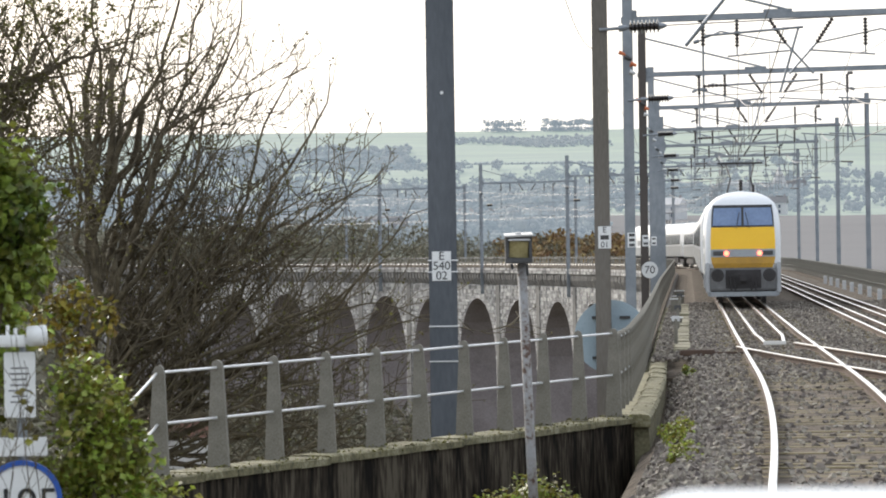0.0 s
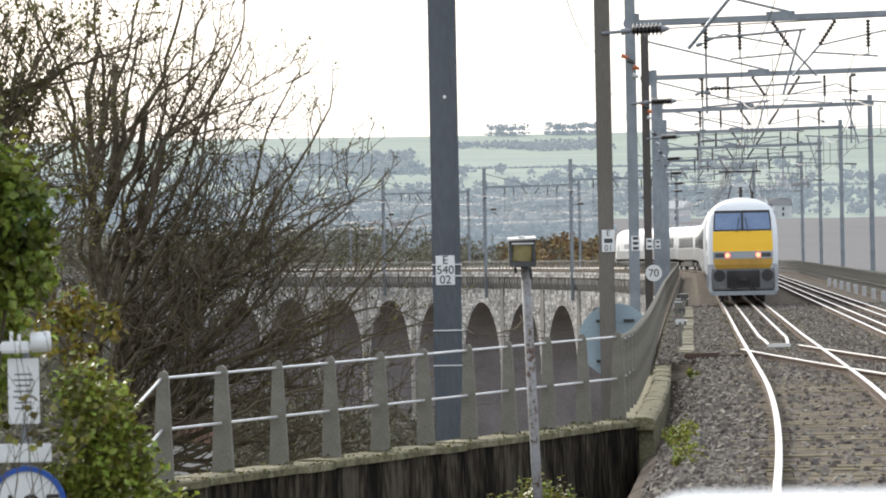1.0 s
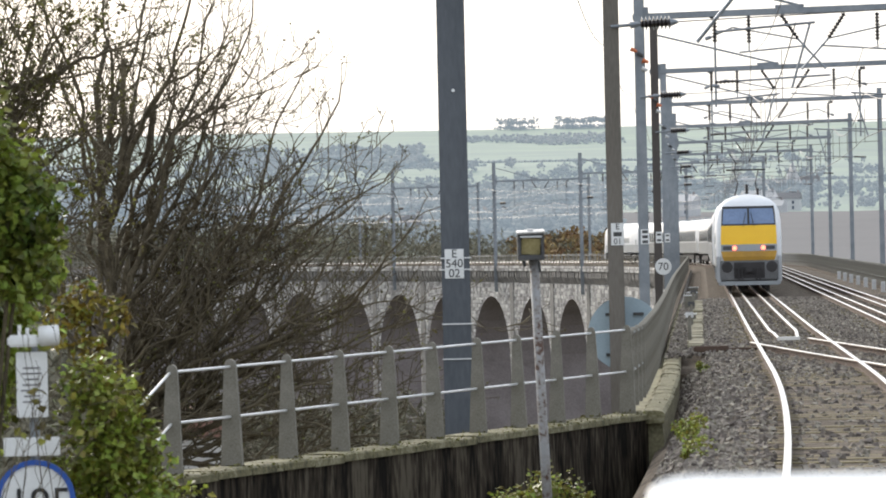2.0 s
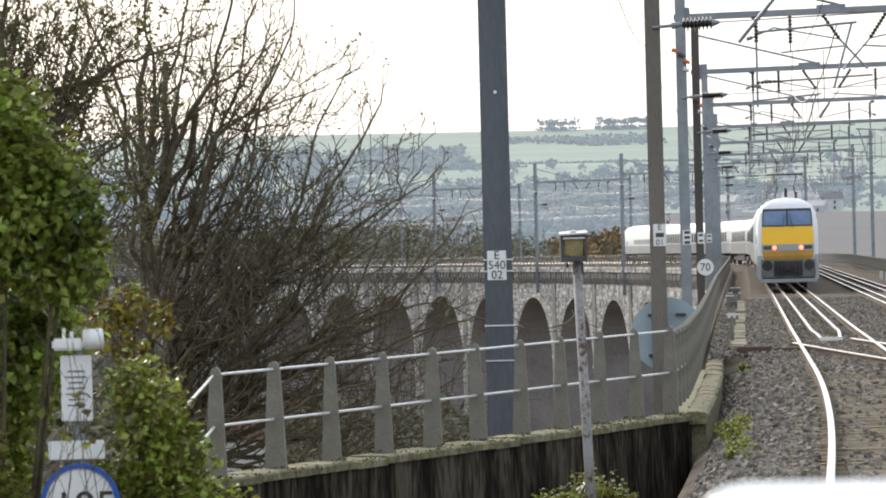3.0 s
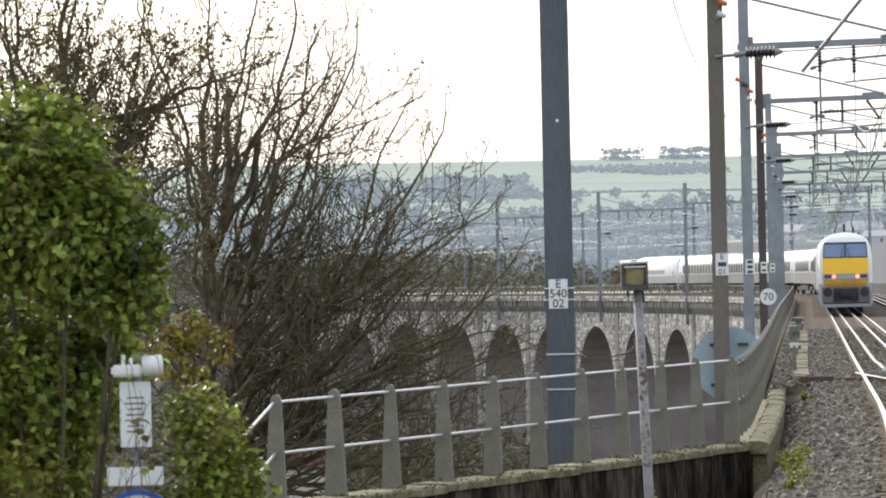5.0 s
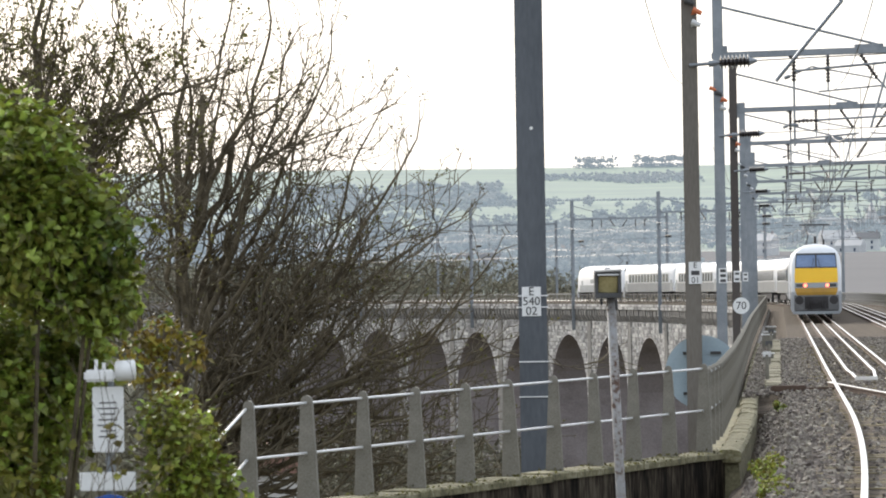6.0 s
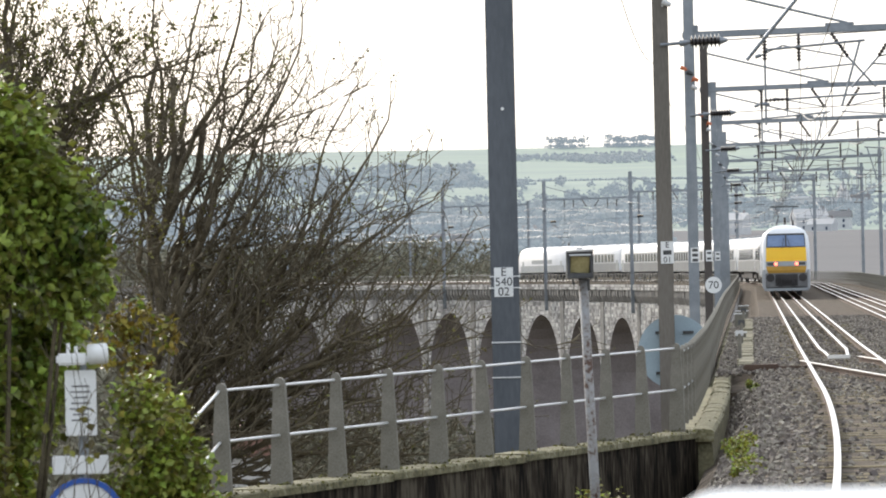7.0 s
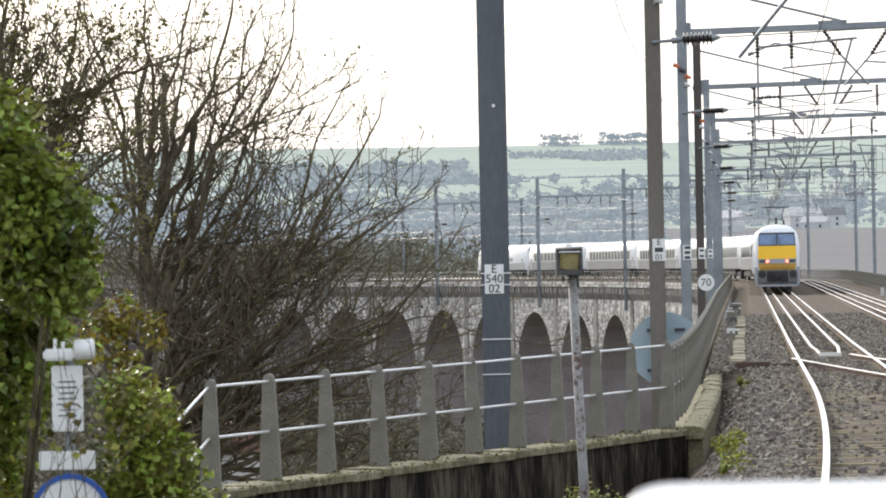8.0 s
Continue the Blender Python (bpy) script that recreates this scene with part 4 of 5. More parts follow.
def slab(zs, hw, yf, thick=0.02):
    """A panel on the vehicle's end following its slope: heights, half widths, front line."""
    vs, fs = [], []
    for z, w in zip(zs, hw):
        y = yf(z)
        vs += [(-w, y, z), (w, y, z), (w, y + thick, z), (-w, y + thick, z)]
    for i in range(len(zs) - 1):
        for j in range(4):
            a, b = i * 4 + j, i * 4 + (j + 1) % 4
            fs.append((a, b, b + 4, a + 4))
    fs += [(3, 2, 1, 0), tuple(len(vs) - 4 + j for j in range(4))]
    return vs, fs


def bogie(parent, y, n=2):
    bm = boxed(-1.15, -0.95, y - 1.7, y + 1.7, 0.4, 0.75, 0.04)
    box(bm, 0.95, 1.15, y - 1.7, y + 1.7, 0.4, 0.75, 0.04)
    box(bm, -0.95, 0.95, y - 0.3, y + 0.3, 0.45, 0.7)
    b = part("bogie", bm, UNDER, parent)
    for yy in (y - 1.3, y + 1.3):
        bm = bmesh.new()
        for sx in (-0.76, 0.76):
            tube(bm, (sx - 0.06, yy, 0.48), (sx + 0.06, yy, 0.48), 0.46, n=20)
        tube(bm, (-0.76, yy, 0.48), (0.76, yy, 0.48), 0.08)
        part("wheelset", bm, UNDER, b)


def locomotive():
    L = 19.4
    g = thing("locomotive", "white electric locomotive with yellow warning end and red tail lamps", "locomotive")

    def nose(z):
        return float(np.interp(z, [0.9, 1.4, 2.6, 3.5, 3.7, 3.9], [0.10, 0.0, 0.12, 0.62, 1.0, 1.5]))
    vs, fs = shell(L, nose, 0.935)
    finish("body", vs, fs, TRAINWHITE, g, "white painted bodyshell", True)
    for sg in (-1, 1):
        vs, fs = [], []
        box_ = boxed(sg * 1.289 - 0.004, sg * 1.289 + 0.004, -L / 2 + 1.2, L / 2 - 1.2, 1.02, 1.75, 0.0)
        part("side_band", box_, TRAINGREY, g, "grey lower side band")
        part("side_grille", boxed(sg * 1.276 - 0.012, sg * 1.276 + 0.012, -4, 4, 1.95, 2.4, 0.004), TRAINGREY, g)
        for yy in (-L / 2 + 2.2, L / 2 - 2.2):
            part("cab_door", boxed(sg * 1.279 - 0.012, sg * 1.279 + 0.012, yy - 0.3, yy + 0.3, 1.05, 2.25, 0.005), TRAINGREY, g)
    for end in (1, -1):
        piv = new("cab_end")
        piv.parent = g
        piv.matrix_basis = pose(0, 0, 0, 0, 0, 0 if end == 1 else 180)

        def yf(z, o=0.022):
            return -L / 2 + nose(z) - o
        def add(name, zs, hw, material, o=0.022, label=""):
            vs, fs = slab(zs, hw, lambda z: yf(z, o))
            return finish(name, vs, fs, material, piv, label)
        add("warning_panel", (1.90, 2.2, 2.64), (1.09, 1.09, 1.07), YELLOW, label="bright yellow warning panel")
        add("lamp_band", (1.64, 1.75, 1.895), (1.09, 1.09, 1.09), TRAINGREY, 0.024, "grey lamp band")
        add("lower_panel", (1.27, 1.42, 1.635), (0.98, 1.05, 1.09), YELLOWDIRT, label="soiled yellow lower panel")
        add("screen_surround", (2.645, 3.1, 3.40), (1.06, 1.04, 1.00), BLACK, 0.018, "black windscreen surround")
        w = add("windscreen", (2.70, 3.05, 3.30), (1.01, 0.99, 0.96), SCREEN, 0.028, "windscreen coloured with the blue of reflected sky")
        vs, fs = slab((2.66, 3.36), (0.04, 0.04), lambda z: yf(z, 0.034))
        finish("screen_pillar", vs, fs, BLACK, w)
        for sx in (-1, 1):
            bm = tube(bmesh.new(), (sx * 0.22, yf(2.6, 0.05), 2.6), (sx * 0.1, yf(3.15, 0.05), 3.15), 0.012)
            part("wiper", bm, BLACK, w)
            bm = tube(bmesh.new(), (sx * 0.56, yf(1.76, 0.06), 1.76), (sx * 0.56, yf(1.76, 0.0), 1.76), 0.08, n=18)
            part("tail_lamp", bm, LAMPRED if end == 1 else PORCWHITE, piv, "lit red tail lamp" if end == 1 else "")
            bm = boxed(sx * 0.84 - 0.17, sx * 0.84 + 0.17, yf(1.76, 0.04), yf(1.76, 0), 1.68, 1.84, 0.01)
            part("lamp_housing", bm, CABIN, piv)
            bm = tube(bmesh.new(), (sx * 0.87, -L / 2 - 0.42, 1.02), (sx * 0.87, -L / 2 - 0.38, 1.02), 0.22, n=18)
            tube(bm, (sx * 0.87, -L / 2 - 0.38, 1.02), (sx * 0.87, -L / 2 + 0.2, 1.02), 0.09)
            part("buffer", bm, UNDER, piv)
        bm = boxed(-1.17, 1.17, -L / 2 - 0.03, -L / 2 + 0.5, 0.5, 1.27, 0.05)
        part("buffer_beam", bm, SKIRT, piv, "soiled grey buffer beam")
        # raised dark plate stands in for the shade of a coupler recess
        part("recess_shade_plate", boxed(-0.62, 0.62, -L / 2 - 0.04, -L / 2 + 0.02, 0.55, 1.22, 0.02), UNDER, piv)
        for sx in (-1, 1):
            part("corner_fairing", boxed(sx * 1.2 - 0.07, sx * 1.2 + 0.07, -L / 2 - 0.02, -L / 2 + 0.45, 0.42, 1.45, 0.03), WINDOWBAND, piv, "pale grey corner fairing")
        bm = bmesh.new()
        for sx in (-1, 1):
            box(bm, sx * 1.15 - 0.06, sx * 1.15 + 0.06, -L / 2 + 0.02, -L / 2 + 0.4, 0.32, 1.25, 0.02)
        box(bm, -1.15, 1.15, -L / 2 + 0.0, -L / 2 + 0.12, 0.30, 0.46, 0.02)
        part("plough", bm, TRAINGREY, piv, "grey snow plough")
        bm = boxed(-0.14, 0.14, -L / 2 - 0.3, -L / 2 + 0.3, 0.8, 1.05, 0.03)
        for sx in (-0.45, -0.3, 0.3, 0.45):
            tube(bm, (sx, -L / 2 - 0.05, 0.95), (sx * 0.9, -L / 2 - 0.12, 0.5), 0.03)
        part("coupler", bm, UNDER, piv)
        piv.empty_display_size = 0.1
    bm = bmesh.new()
    tube(bm, (-0.5, -4.2, 3.7), (-0.35, -6.2, 4.35), 0.03)
    tube(bm, (0.5, -4.2, 3.7), (0.35, -6.2, 4.35), 0.03)
    tube(bm, (-0.35, -6.2, 4.35), (-0.5, -4.6, 4.9), 0.025)
    tube(bm, (0.35, -6.2, 4.35), (0.5, -4.6, 4.9), 0.025)
    box(bm, -0.8, 0.8, -4.75, -4.45, 4.88, 4.94, 0.02)
    part("pantograph", bm, UNDER, g)
    part("roof_insulator", insulator(bmesh.new(), (0, -6.5, 3.82), (0, -6.5, 4.3), 0.12, 5), PORCELAIN, g)
    part("roof_insulator", insulator(bmesh.new(), (0.45, -5, 3.75), (0.45, -5, 4.15), 0.1, 5), PORCELAIN, g)
    part("equipment_case", boxed(-1.15, 1.15, -4, 4, 0.35, 0.98, 0.06), UNDER, g)
    bogie(g, -5.25)
    bogie(g, 5.25)
    return g, L


def coach():
    L = 22.7
    g = thing("passenger_coach", "white and grey railway passenger coach with tinted windows", "coach", group="coaches of the train")
    vs, fs = shell(L, lambda z: float(np.interp(z, [0.9, 3.4, 3.9], [0.0, 0.0, 0.25])))
    finish("body", vs, fs, TRAINWHITE, g, "white painted coach body", True)
    for sg in (-1, 1):
        part("side_band", boxed(sg * 1.378 - 0.004, sg * 1.378 + 0.004, -L / 2 + 0.4, L / 2 - 0.4, 1.0, 1.88, 0.0), COACHGREY, g, "grey lower side band")
        part("window_band", boxed(sg * 1.37 - 0.006, sg * 1.37 + 0.006, -9.2, 9.2, 1.9, 2.9, 0.0), WINDOWBAND, g, "pale grey band between the windows")
        for i in range(13):
            y = -8.4 + i * 1.4
            bm = boxed(-0.012, 0.012, y - 0.46, y + 0.46, -0.40, 0.40, 0.006)
            p = part("window", bm, COACHGLASS, g)
            p.matrix_basis = Matrix.Translation((sg * 1.376, 0, 2.40)) @ pose(0, 0, 0, 0, -1.5 * sg, 0)
        for y in (-10.2, 10.2):
            part("door", boxed(sg * 1.372 - 0.012, sg * 1.372 + 0.012, y - 0.42, y + 0.42, 1.02, 2.2, 0.006), TRAINGREY, g, "grey door")
    for i in range(4):
        part("roof_vent", boxed(-0.5, 0.5, -7.5 + i * 5, -6.3 + i * 5, 3.78, 3.96, 0.04), TRAINGREY, g)
    for e in (-1, 1):
        part("gangway", boxed(-0.55, 0.55, e * (L / 2 + 0.13) - 0.14, e * (L / 2 + 0.13) + 0.14, 1.1, 3.2, 0.05), UNDER, g, "black gangway bellows")
    part("underframe_case", boxed(-1.2, 1.2, -5.5, 5.5, 0.4, 0.98, 0.05), UNDER, g)
    bogie(g, -8.2)
    bogie(g, 8.2)
    return g, L


LAMPRED = glowing("tail_lamp_red", (1.0, 0.13, 0.07), 3.5)


def tail_y(t):
    return 133.5 + 10.2 * t + 0.17 * t * t


TRAIN = []


def build_train():
    loco, L = locomotive()
    TRAIN.append((loco, L / 2, L * 0.27))
    at = L + 0.55
    first, LC = coach()
    for i in range(9):
        c = first if i == 0 else copy_thing(first, Matrix.Identity(4))
        TRAIN.append((c, at + LC / 2, LC * 0.36))
        at += LC + 0.5
    front = copy_thing(loco, Matrix.Identity(4))
    front["label"] = "white driving van trailer leading the train"
    TRAIN.append((front, at + L / 2, L * 0.3))


def motions():
    for ob, at, half in TRAIN:
        rows = []
        for i in range(9):
            t = float(i)
            s = s_at(tail_y(t)) + at
            p, q = on_line(s - half), on_line(s + half)
            d = q - p
            rows.append((t, Matrix.Translation((p + q) / 2) @ pose(0, 0, 0, 0, 0, -math.degrees(math.atan2(d.x, d.y)))))
        walk(ob, rows)


# ---------- plants ----------
def leaf(vs, fs, p, size, up=0.3):
    """A folded pointed leaf of four triangles."""
    d = Vector((random.gauss(0, 1), random.gauss(0, 1), random.gauss(up, 0.7))).normalized()
    a = d.orthogonal().normalized()
    a.rotate(Matrix.Rotation(random.uniform(0, 6.28), 3, d))
    c = d.cross(a)
    b = len(vs)
    w = size * random.uniform(0.7, 1.1)
    vs += [p, p + a * w * 0.45 + c * w * 0.42 + d * w * 0.12, p + a * w * 1.05, p + a * w * 0.45 - c * w * 0.42 + d * w * 0.12, p + a * w * 0.5]
    fs += [(b, b + 4, b + 1), (b + 1, b + 4, b + 2), (b, b + 3, b + 4), (b + 3, b + 2, b + 4)]


def bush(name, lumps, count, size, material, label, tone2=None, share=0.0, core=None):
    g = thing(name, label, "bush")
    total = sum(l[3] ** 2 for l in lumps)
    v1, f1, v2, f2 = [], [], [], []
    for x, y, z, r in lumps:
        x, z = x - 0.03, z + 0.11
        for _ in range(int(count * r * r / total)):
            d = Vector((random.gauss(0, 1), random.gauss(0, 1) - 0.3, random.gauss(0, 1))).normalized()
            k = r * (random.uniform(0.35, 1.0) ** 0.5) * (1 + 0.45 * noise.noise(d * 2.6 + Vector((x, y, z)) * 3) + 0.15 * noise.noise(d * 7.0))
            k *= 1 + (0.18 if random.random() < 0.05 else 0)
            p = Vector((x, y, z)) + d * k
            up = 0.9 + 1.3 * d.z
            if random.random() < share:
                leaf(v2, f2, p, size, up)
            else:
                leaf(v1, f1, p, size, up)
        if r > 0.25:        # unseen solid core, added to block light through the leaves
            clump(v1, f1, (x, y, z), r * 0.62, 9)
    finish("foliage", v1, f1, material, g, kind="stuff")
    if v2:
        finish("yellow_foliage", v2, f2, tone2, g, "yellowing leaves", kind="stuff")
    bm = bmesh.new()
    x0, y0, z0 = lumps[0][:3]
    base = Vector((lumps[-1][0], lumps[-1][1], -2.2))
    for x, y, z, r in lumps:
        tube(bm, base, (x, y, z), 0.03, 0.012, n=5)
    part("stem", bm, BARK, g)
    return g


def grow(segs, tips, p, d, length, r, depth, lift, rng, wob=0.19):
    n = max(3, int(length / (0.30 if depth > 1 else 0.24))) if depth > 0 else 3
    step = length / n
    pts = [(p.copy(), r)]
    for i in range(n):
        d = (d + Vector((rng.gauss(0, wob), rng.gauss(0, wob), rng.gauss(lift, wob)))).normalized()
        p = p + d * step
        rr = r * (1 - 0.72 * (i + 1) / n)
        pts.append((p.copy(), rr))
        if depth > 0 and i >= (1 if depth < 3 else 0):
            for _ in range(1 if rng.random() < 0.86 else (0 if p.z > 1.5 else 2)):
                side = Vector((rng.gauss(0, 1), rng.gauss(0, 1), rng.gauss(0.25, 0.7))).normalized()
                nd = (d * 0.9 + side * 0.72 + Vector((0.1, 0, 0.3))).normalized()
                grow(segs, tips, p, nd, length * rng.uniform(0.26, 0.55) * (1 - 0.3 * i / n), rr * 0.6, depth - 1, lift, rng)
    segs.append((pts, depth))
    tips.append(p.copy())


def tubes(segs, want, least=0.0065):
    vs, fs = [], []
    for pts, depth in segs:
        if (depth >= 2) != want:
            continue
        n = 6 if depth >= 2 else (4 if depth == 1 else 3)
        base = len(vs)
        for i, (p, r) in enumerate(pts):
            q = pts[min(i + 1, len(pts) - 1)][0] - pts[max(i - 1, 0)][0]
            a = q.orthogonal().normalized()
            c = q.cross(a).normalized()
            r = max(r, least)
            for j in range(n):
                t = 2 * math.pi * j / n
                vs.append(p + a * (r * math.cos(t)) + c * (r * math.sin(t)))
        for i in range(len(pts) - 1):
            for j in range(n):
                k = (j + 1) % n
                fs.append((base + i * n + j, base + i * n + k, base + (i + 1) * n + k, base + (i + 1) * n + j))
    return vs, fs


def bough(segs, tips, p, end, r, rng, bow=0.55, dense=1.0, stub=False, level=1):
    """A crooked limb from p to end that starts flat and bends upward, with side limbs and twigs."""
    d = end - p
    mid = p + Vector((d.x * bow, d.y * 0.5, d.z * (1 - bow) * 0.75))
    n = max(5, int(d.length / 0.2))
    pts = []
    drift, pull = Vector((0, 0, 0)), Vector((0, 0, 0))
    for i in range(n + 1):
        t = i / n
        pull = pull * 0.55 - drift * 0.03 + Vector((rng.gauss(0, 0.04), rng.gauss(0, 0.04), rng.gauss(0, 0.04)))
        drift += pull
        q = p * (1 - t) ** 2 + mid * (2 * t * (1 - t)) + end * t * t + drift * min(1.0, 4 * t)
        pts.append((q, r * (0.7 if stub else 1 - 0.84 * t) * rng.uniform(0.92, 1.08)))
    segs.append((pts, 3))
    if stub:
        return
    if level:
        for k in range(3):
            i = int(n * rng.uniform(0.22, 0.8))
            along = (pts[i + 1][0] - pts[i - 1][0]).normalized()
            way = (along + Vector((rng.gauss(0.25, 0.45), rng.gauss(0, 0.6), rng.gauss(0.1, 0.55)))).normalized()
            bough(segs, tips, pts[i][0].copy(), pts[i][0] + way * d.length * rng.uniform(0.25, 0.48), pts[i][1] * 0.7, rng, 0.5, dense, False, level - 1)
    for i in range(2, n):
        if rng.random() > dense * (0.62 if level else 0.8):
            continue
        q, rr = pts[i]
        along = (pts[i + 1][0] - pts[i - 1][0]).normalized()
        side = Vector((rng.gauss(0.15, 0.8), rng.gauss(0, 0.8), rng.gauss(0.3, 0.6))).normalized()
        nd = (along * 0.7 + side * 0.95 + Vector((0, 0, 0.2))).normalized()
        twig(segs, tips, q, nd, rng.uniform(0.45, 1.5) * (1.2 - 0.6 * i / n), max(rr * 0.5, 0.0125), 2 if rng.random() < 0.5 else 1, rng)
    q = pts[-1][0]
    for _ in range(2):
        twig(segs, tips, q, (d.normalized() + Vector((rng.gauss(0, 0.3), rng.gauss(0, 0.3), rng.gauss(0.3, 0.2)))).normalized(), rng.uniform(0.3, 0.8), 0.012, 1, rng)


def twig(segs, tips, p, d, length, r, depth, rng):
    n = max(3, int(length / 0.13))
    pts = [(p.copy(), r)]
    for i in range(n):
        d = (d + Vector((rng.gauss(0, 0.21), rng.gauss(0, 0.21), rng.gauss(0.04, 0.19)))).normalized()
        p = p + d * (length / n)
        rr = r * (1 - 0.7 * (i + 1) / n)
        pts.append((p.copy(), rr * (1.25 if rng.random() < 0.25 else 1.0)))
        if depth > 0 and i > 0 and rng.random() < (0.62 if depth > 1 else 0.5):
            side = Vector((rng.gauss(0, 1), rng.gauss(0, 1), rng.gauss(0.4, 0.7))).normalized()
            twig(segs, tips, p, (d * 0.65 + side * 0.8).normalized(), length * rng.uniform(0.25, 0.6), rr * 0.62, depth - 1, rng)
    segs.append((pts, 1 if depth else 0))
    tips.append(p.copy())


def bare_tree(label, base, head, boughs, stubs, seed, leaves, leafsize, leafmat, trunk_r, dense=1.0):
    """Trunk from base to head; boughs (height share, x, y, z, thickness) spring from it."""
    rng = random.Random(seed)
    g = thing("bare_tree", label, "tree")
    segs, tips = [], []
    base, head = Vector(base), Vector(head)
    trunk = [(base.lerp(head, i / 14) + Vector((0.09 * math.sin(i * 0.9) + 0.06 * math.sin(i * 2.3), 0.05 * math.cos(i * 1.3), 0)), trunk_r * (1.2 - 0.95 * i / 14)) for i in range(15)]
    segs.append((trunk, 9))
    for h, x, y, z, r in boughs:
        bough(segs, tips, trunk[min(13, int(h * 14))][0].copy(), Vector((x, y, z)), r, rng, rng.uniform(0.40, 0.62), dense)
    for h, x, y, z, r in stubs:
        bough(segs, tips, trunk[int(h * 14)][0].copy(), Vector((x, y, z)), r, rng, stub=True)
    finish("trunk", *tubes(segs, True), BARK, g, "", True)
    finish("twig_growth", *tubes(segs, False, 0.0072), BARK, g, kind="stuff")
    vs, fs = [], []
    random.seed(seed)
    for _ in range(leaves):
        leaf(vs, fs, rng.choice(tips) + Vector((rng.gauss(0, 0.04), rng.gauss(0, 0.04), rng.gauss(0, 0.04))), leafsize)
    finish("foliage", vs, fs, leafmat, g, "sparse yellowing leaves", kind="stuff")
    return g


def build_plants():
    random.seed(21)
    Y = 25.9
    lumps = [(-2.80, Y - 0.3, 2.31, 0.5), (-3.2, Y - 0.2, 2.5, 0.7), (-2.47, Y - 0.25, 2.2, 0.34), (-2.48, Y - 0.1, 1.86, 0.33), (-2.78, Y + 0.75, 1.36, 0.42), (-3.3, Y + 0.6, 1.2, 0.75),
             (-2.82, Y - 0.2, 2.82, 0.3), (-3.5, Y + 0.8, 0.3, 0.8), (-3.1, Y + 0.9, -0.6, 0.9)]
    bush("ivy_bush", lumps, 38000, 0.078, LEAF, "dense glossy green ivy covered stump beside the signs", LEAFY, 0.03)
    lumps = [(-1.88, Y, 0.88, 0.27), (-1.98, Y, 1.07, 0.2), (-1.74, Y, 0.59, 0.27), (-1.99, Y + 0.2, 0.48, 0.3), (-1.62, Y, 0.2, 0.34), (-2.0, Y + 0.25, -0.1, 0.45), (-2.2, Y + 0.3, -0.9, 0.8)]
    bush("ivy_shrub", lumps, 9000, 0.062, LEAF, "dark green ivy shrub growing round the round sign", LEAFY, 0.2)
    lumps = [(-3.05, Y - 0.4, 0.6, 0.3), (-3.0, Y - 0.4, 0.15, 0.42), (-2.8, Y - 0.3, -0.6, 0.7)]
    bush("yellowing_shrub", lumps, 4200, 0.075, LEAFY, "yellow and olive autumn shrub beside the signs", LEAF, 0.35)
    lumps = [(-2.33, 30.0, 1.55, 0.18), (-2.1, 30.0, 1.42, 0.13), (-2.5, 30.0, 1.35, 0.2), (-2.3, 30.0, 1.2, 0.12), (-2.4, 30.0, -0.6, 0.3)]
    bush("autumn_sapling", lumps, 900, 0.07, GOLD, "golden brown autumn sapling behind the signs", LEAF, 0.2)
    lumps = [(1.62, 43.7, -0.85, 0.32), (1.25, 43.6, -1.0, 0.28), (1.95, 43.8, -1.0, 0.3), (1.6, 43.7, -1.6, 0.6)]
    bush("wall_shrub", lumps, 2600, 0.06, LEAFY, "pale green shrub at the foot of the dark wall", LEAF, 0.5)
    for i, (y, a, r) in enumerate(((46.9, -1.78, 0.11), (45.2, -1.85, 0.12), (41.0, -1.7, 0.11), (51, -2.05, 0.12), (42, -1.65, 0.09), (70, -1.9, 0.07), (39.5, -1.7, 0.1), (48.5, -1.95, 0.1))):
        p = on_line(s_at(y), a, -0.3 if a > -1.95 else -0.58)
        bush("trackside_weed", [(p.x, p.y, p.z + r * 0.7, r), (p.x + 0.1, p.y - 0.3, p.z + r * 0.3, r * 0.8), (p.x, p.y, p.z, r * 0.5)], int(2600 * r), 0.05, LEAFY, "green and yellow weeds growing in the ballast", LEAF, 0.6)
    g = thing("bare_shrub", "thin bare brown twigs growing in front of the signs", "shrub")
    rng = random.Random(14)
    segs, tips = [], []
    for i in range(7):
        p = Vector((-2.75 + 0.1 * i, 25.0 + rng.uniform(-0.1, 0.1), -0.2))
        d = Vector((rng.uniform(-0.05, 0.35), 0.02, 1)).normalized()
        grow(segs, tips, p, d, rng.uniform(1.0, 1.75), 0.009, 2, 0.0, rng, 0.07)
    segs = [([(q, min(r, 0.009) * 0.8) for q, r in pts], 1) for pts, _d in segs]
    vs, fs = tubes(segs, False, 0.0022)
    finish("twig_growth", vs, fs, BARK, g, kind="stuff")
    vs, fs = [], []
    for q in tips:
        if rng.random() < 0.55 and q.z < 1.2:
            leaf(vs, fs, q, 0.075)
    finish("foliage", vs, fs, LEAFY, g, "yellow autumn leaves", kind="stuff")
    YT = 62.0
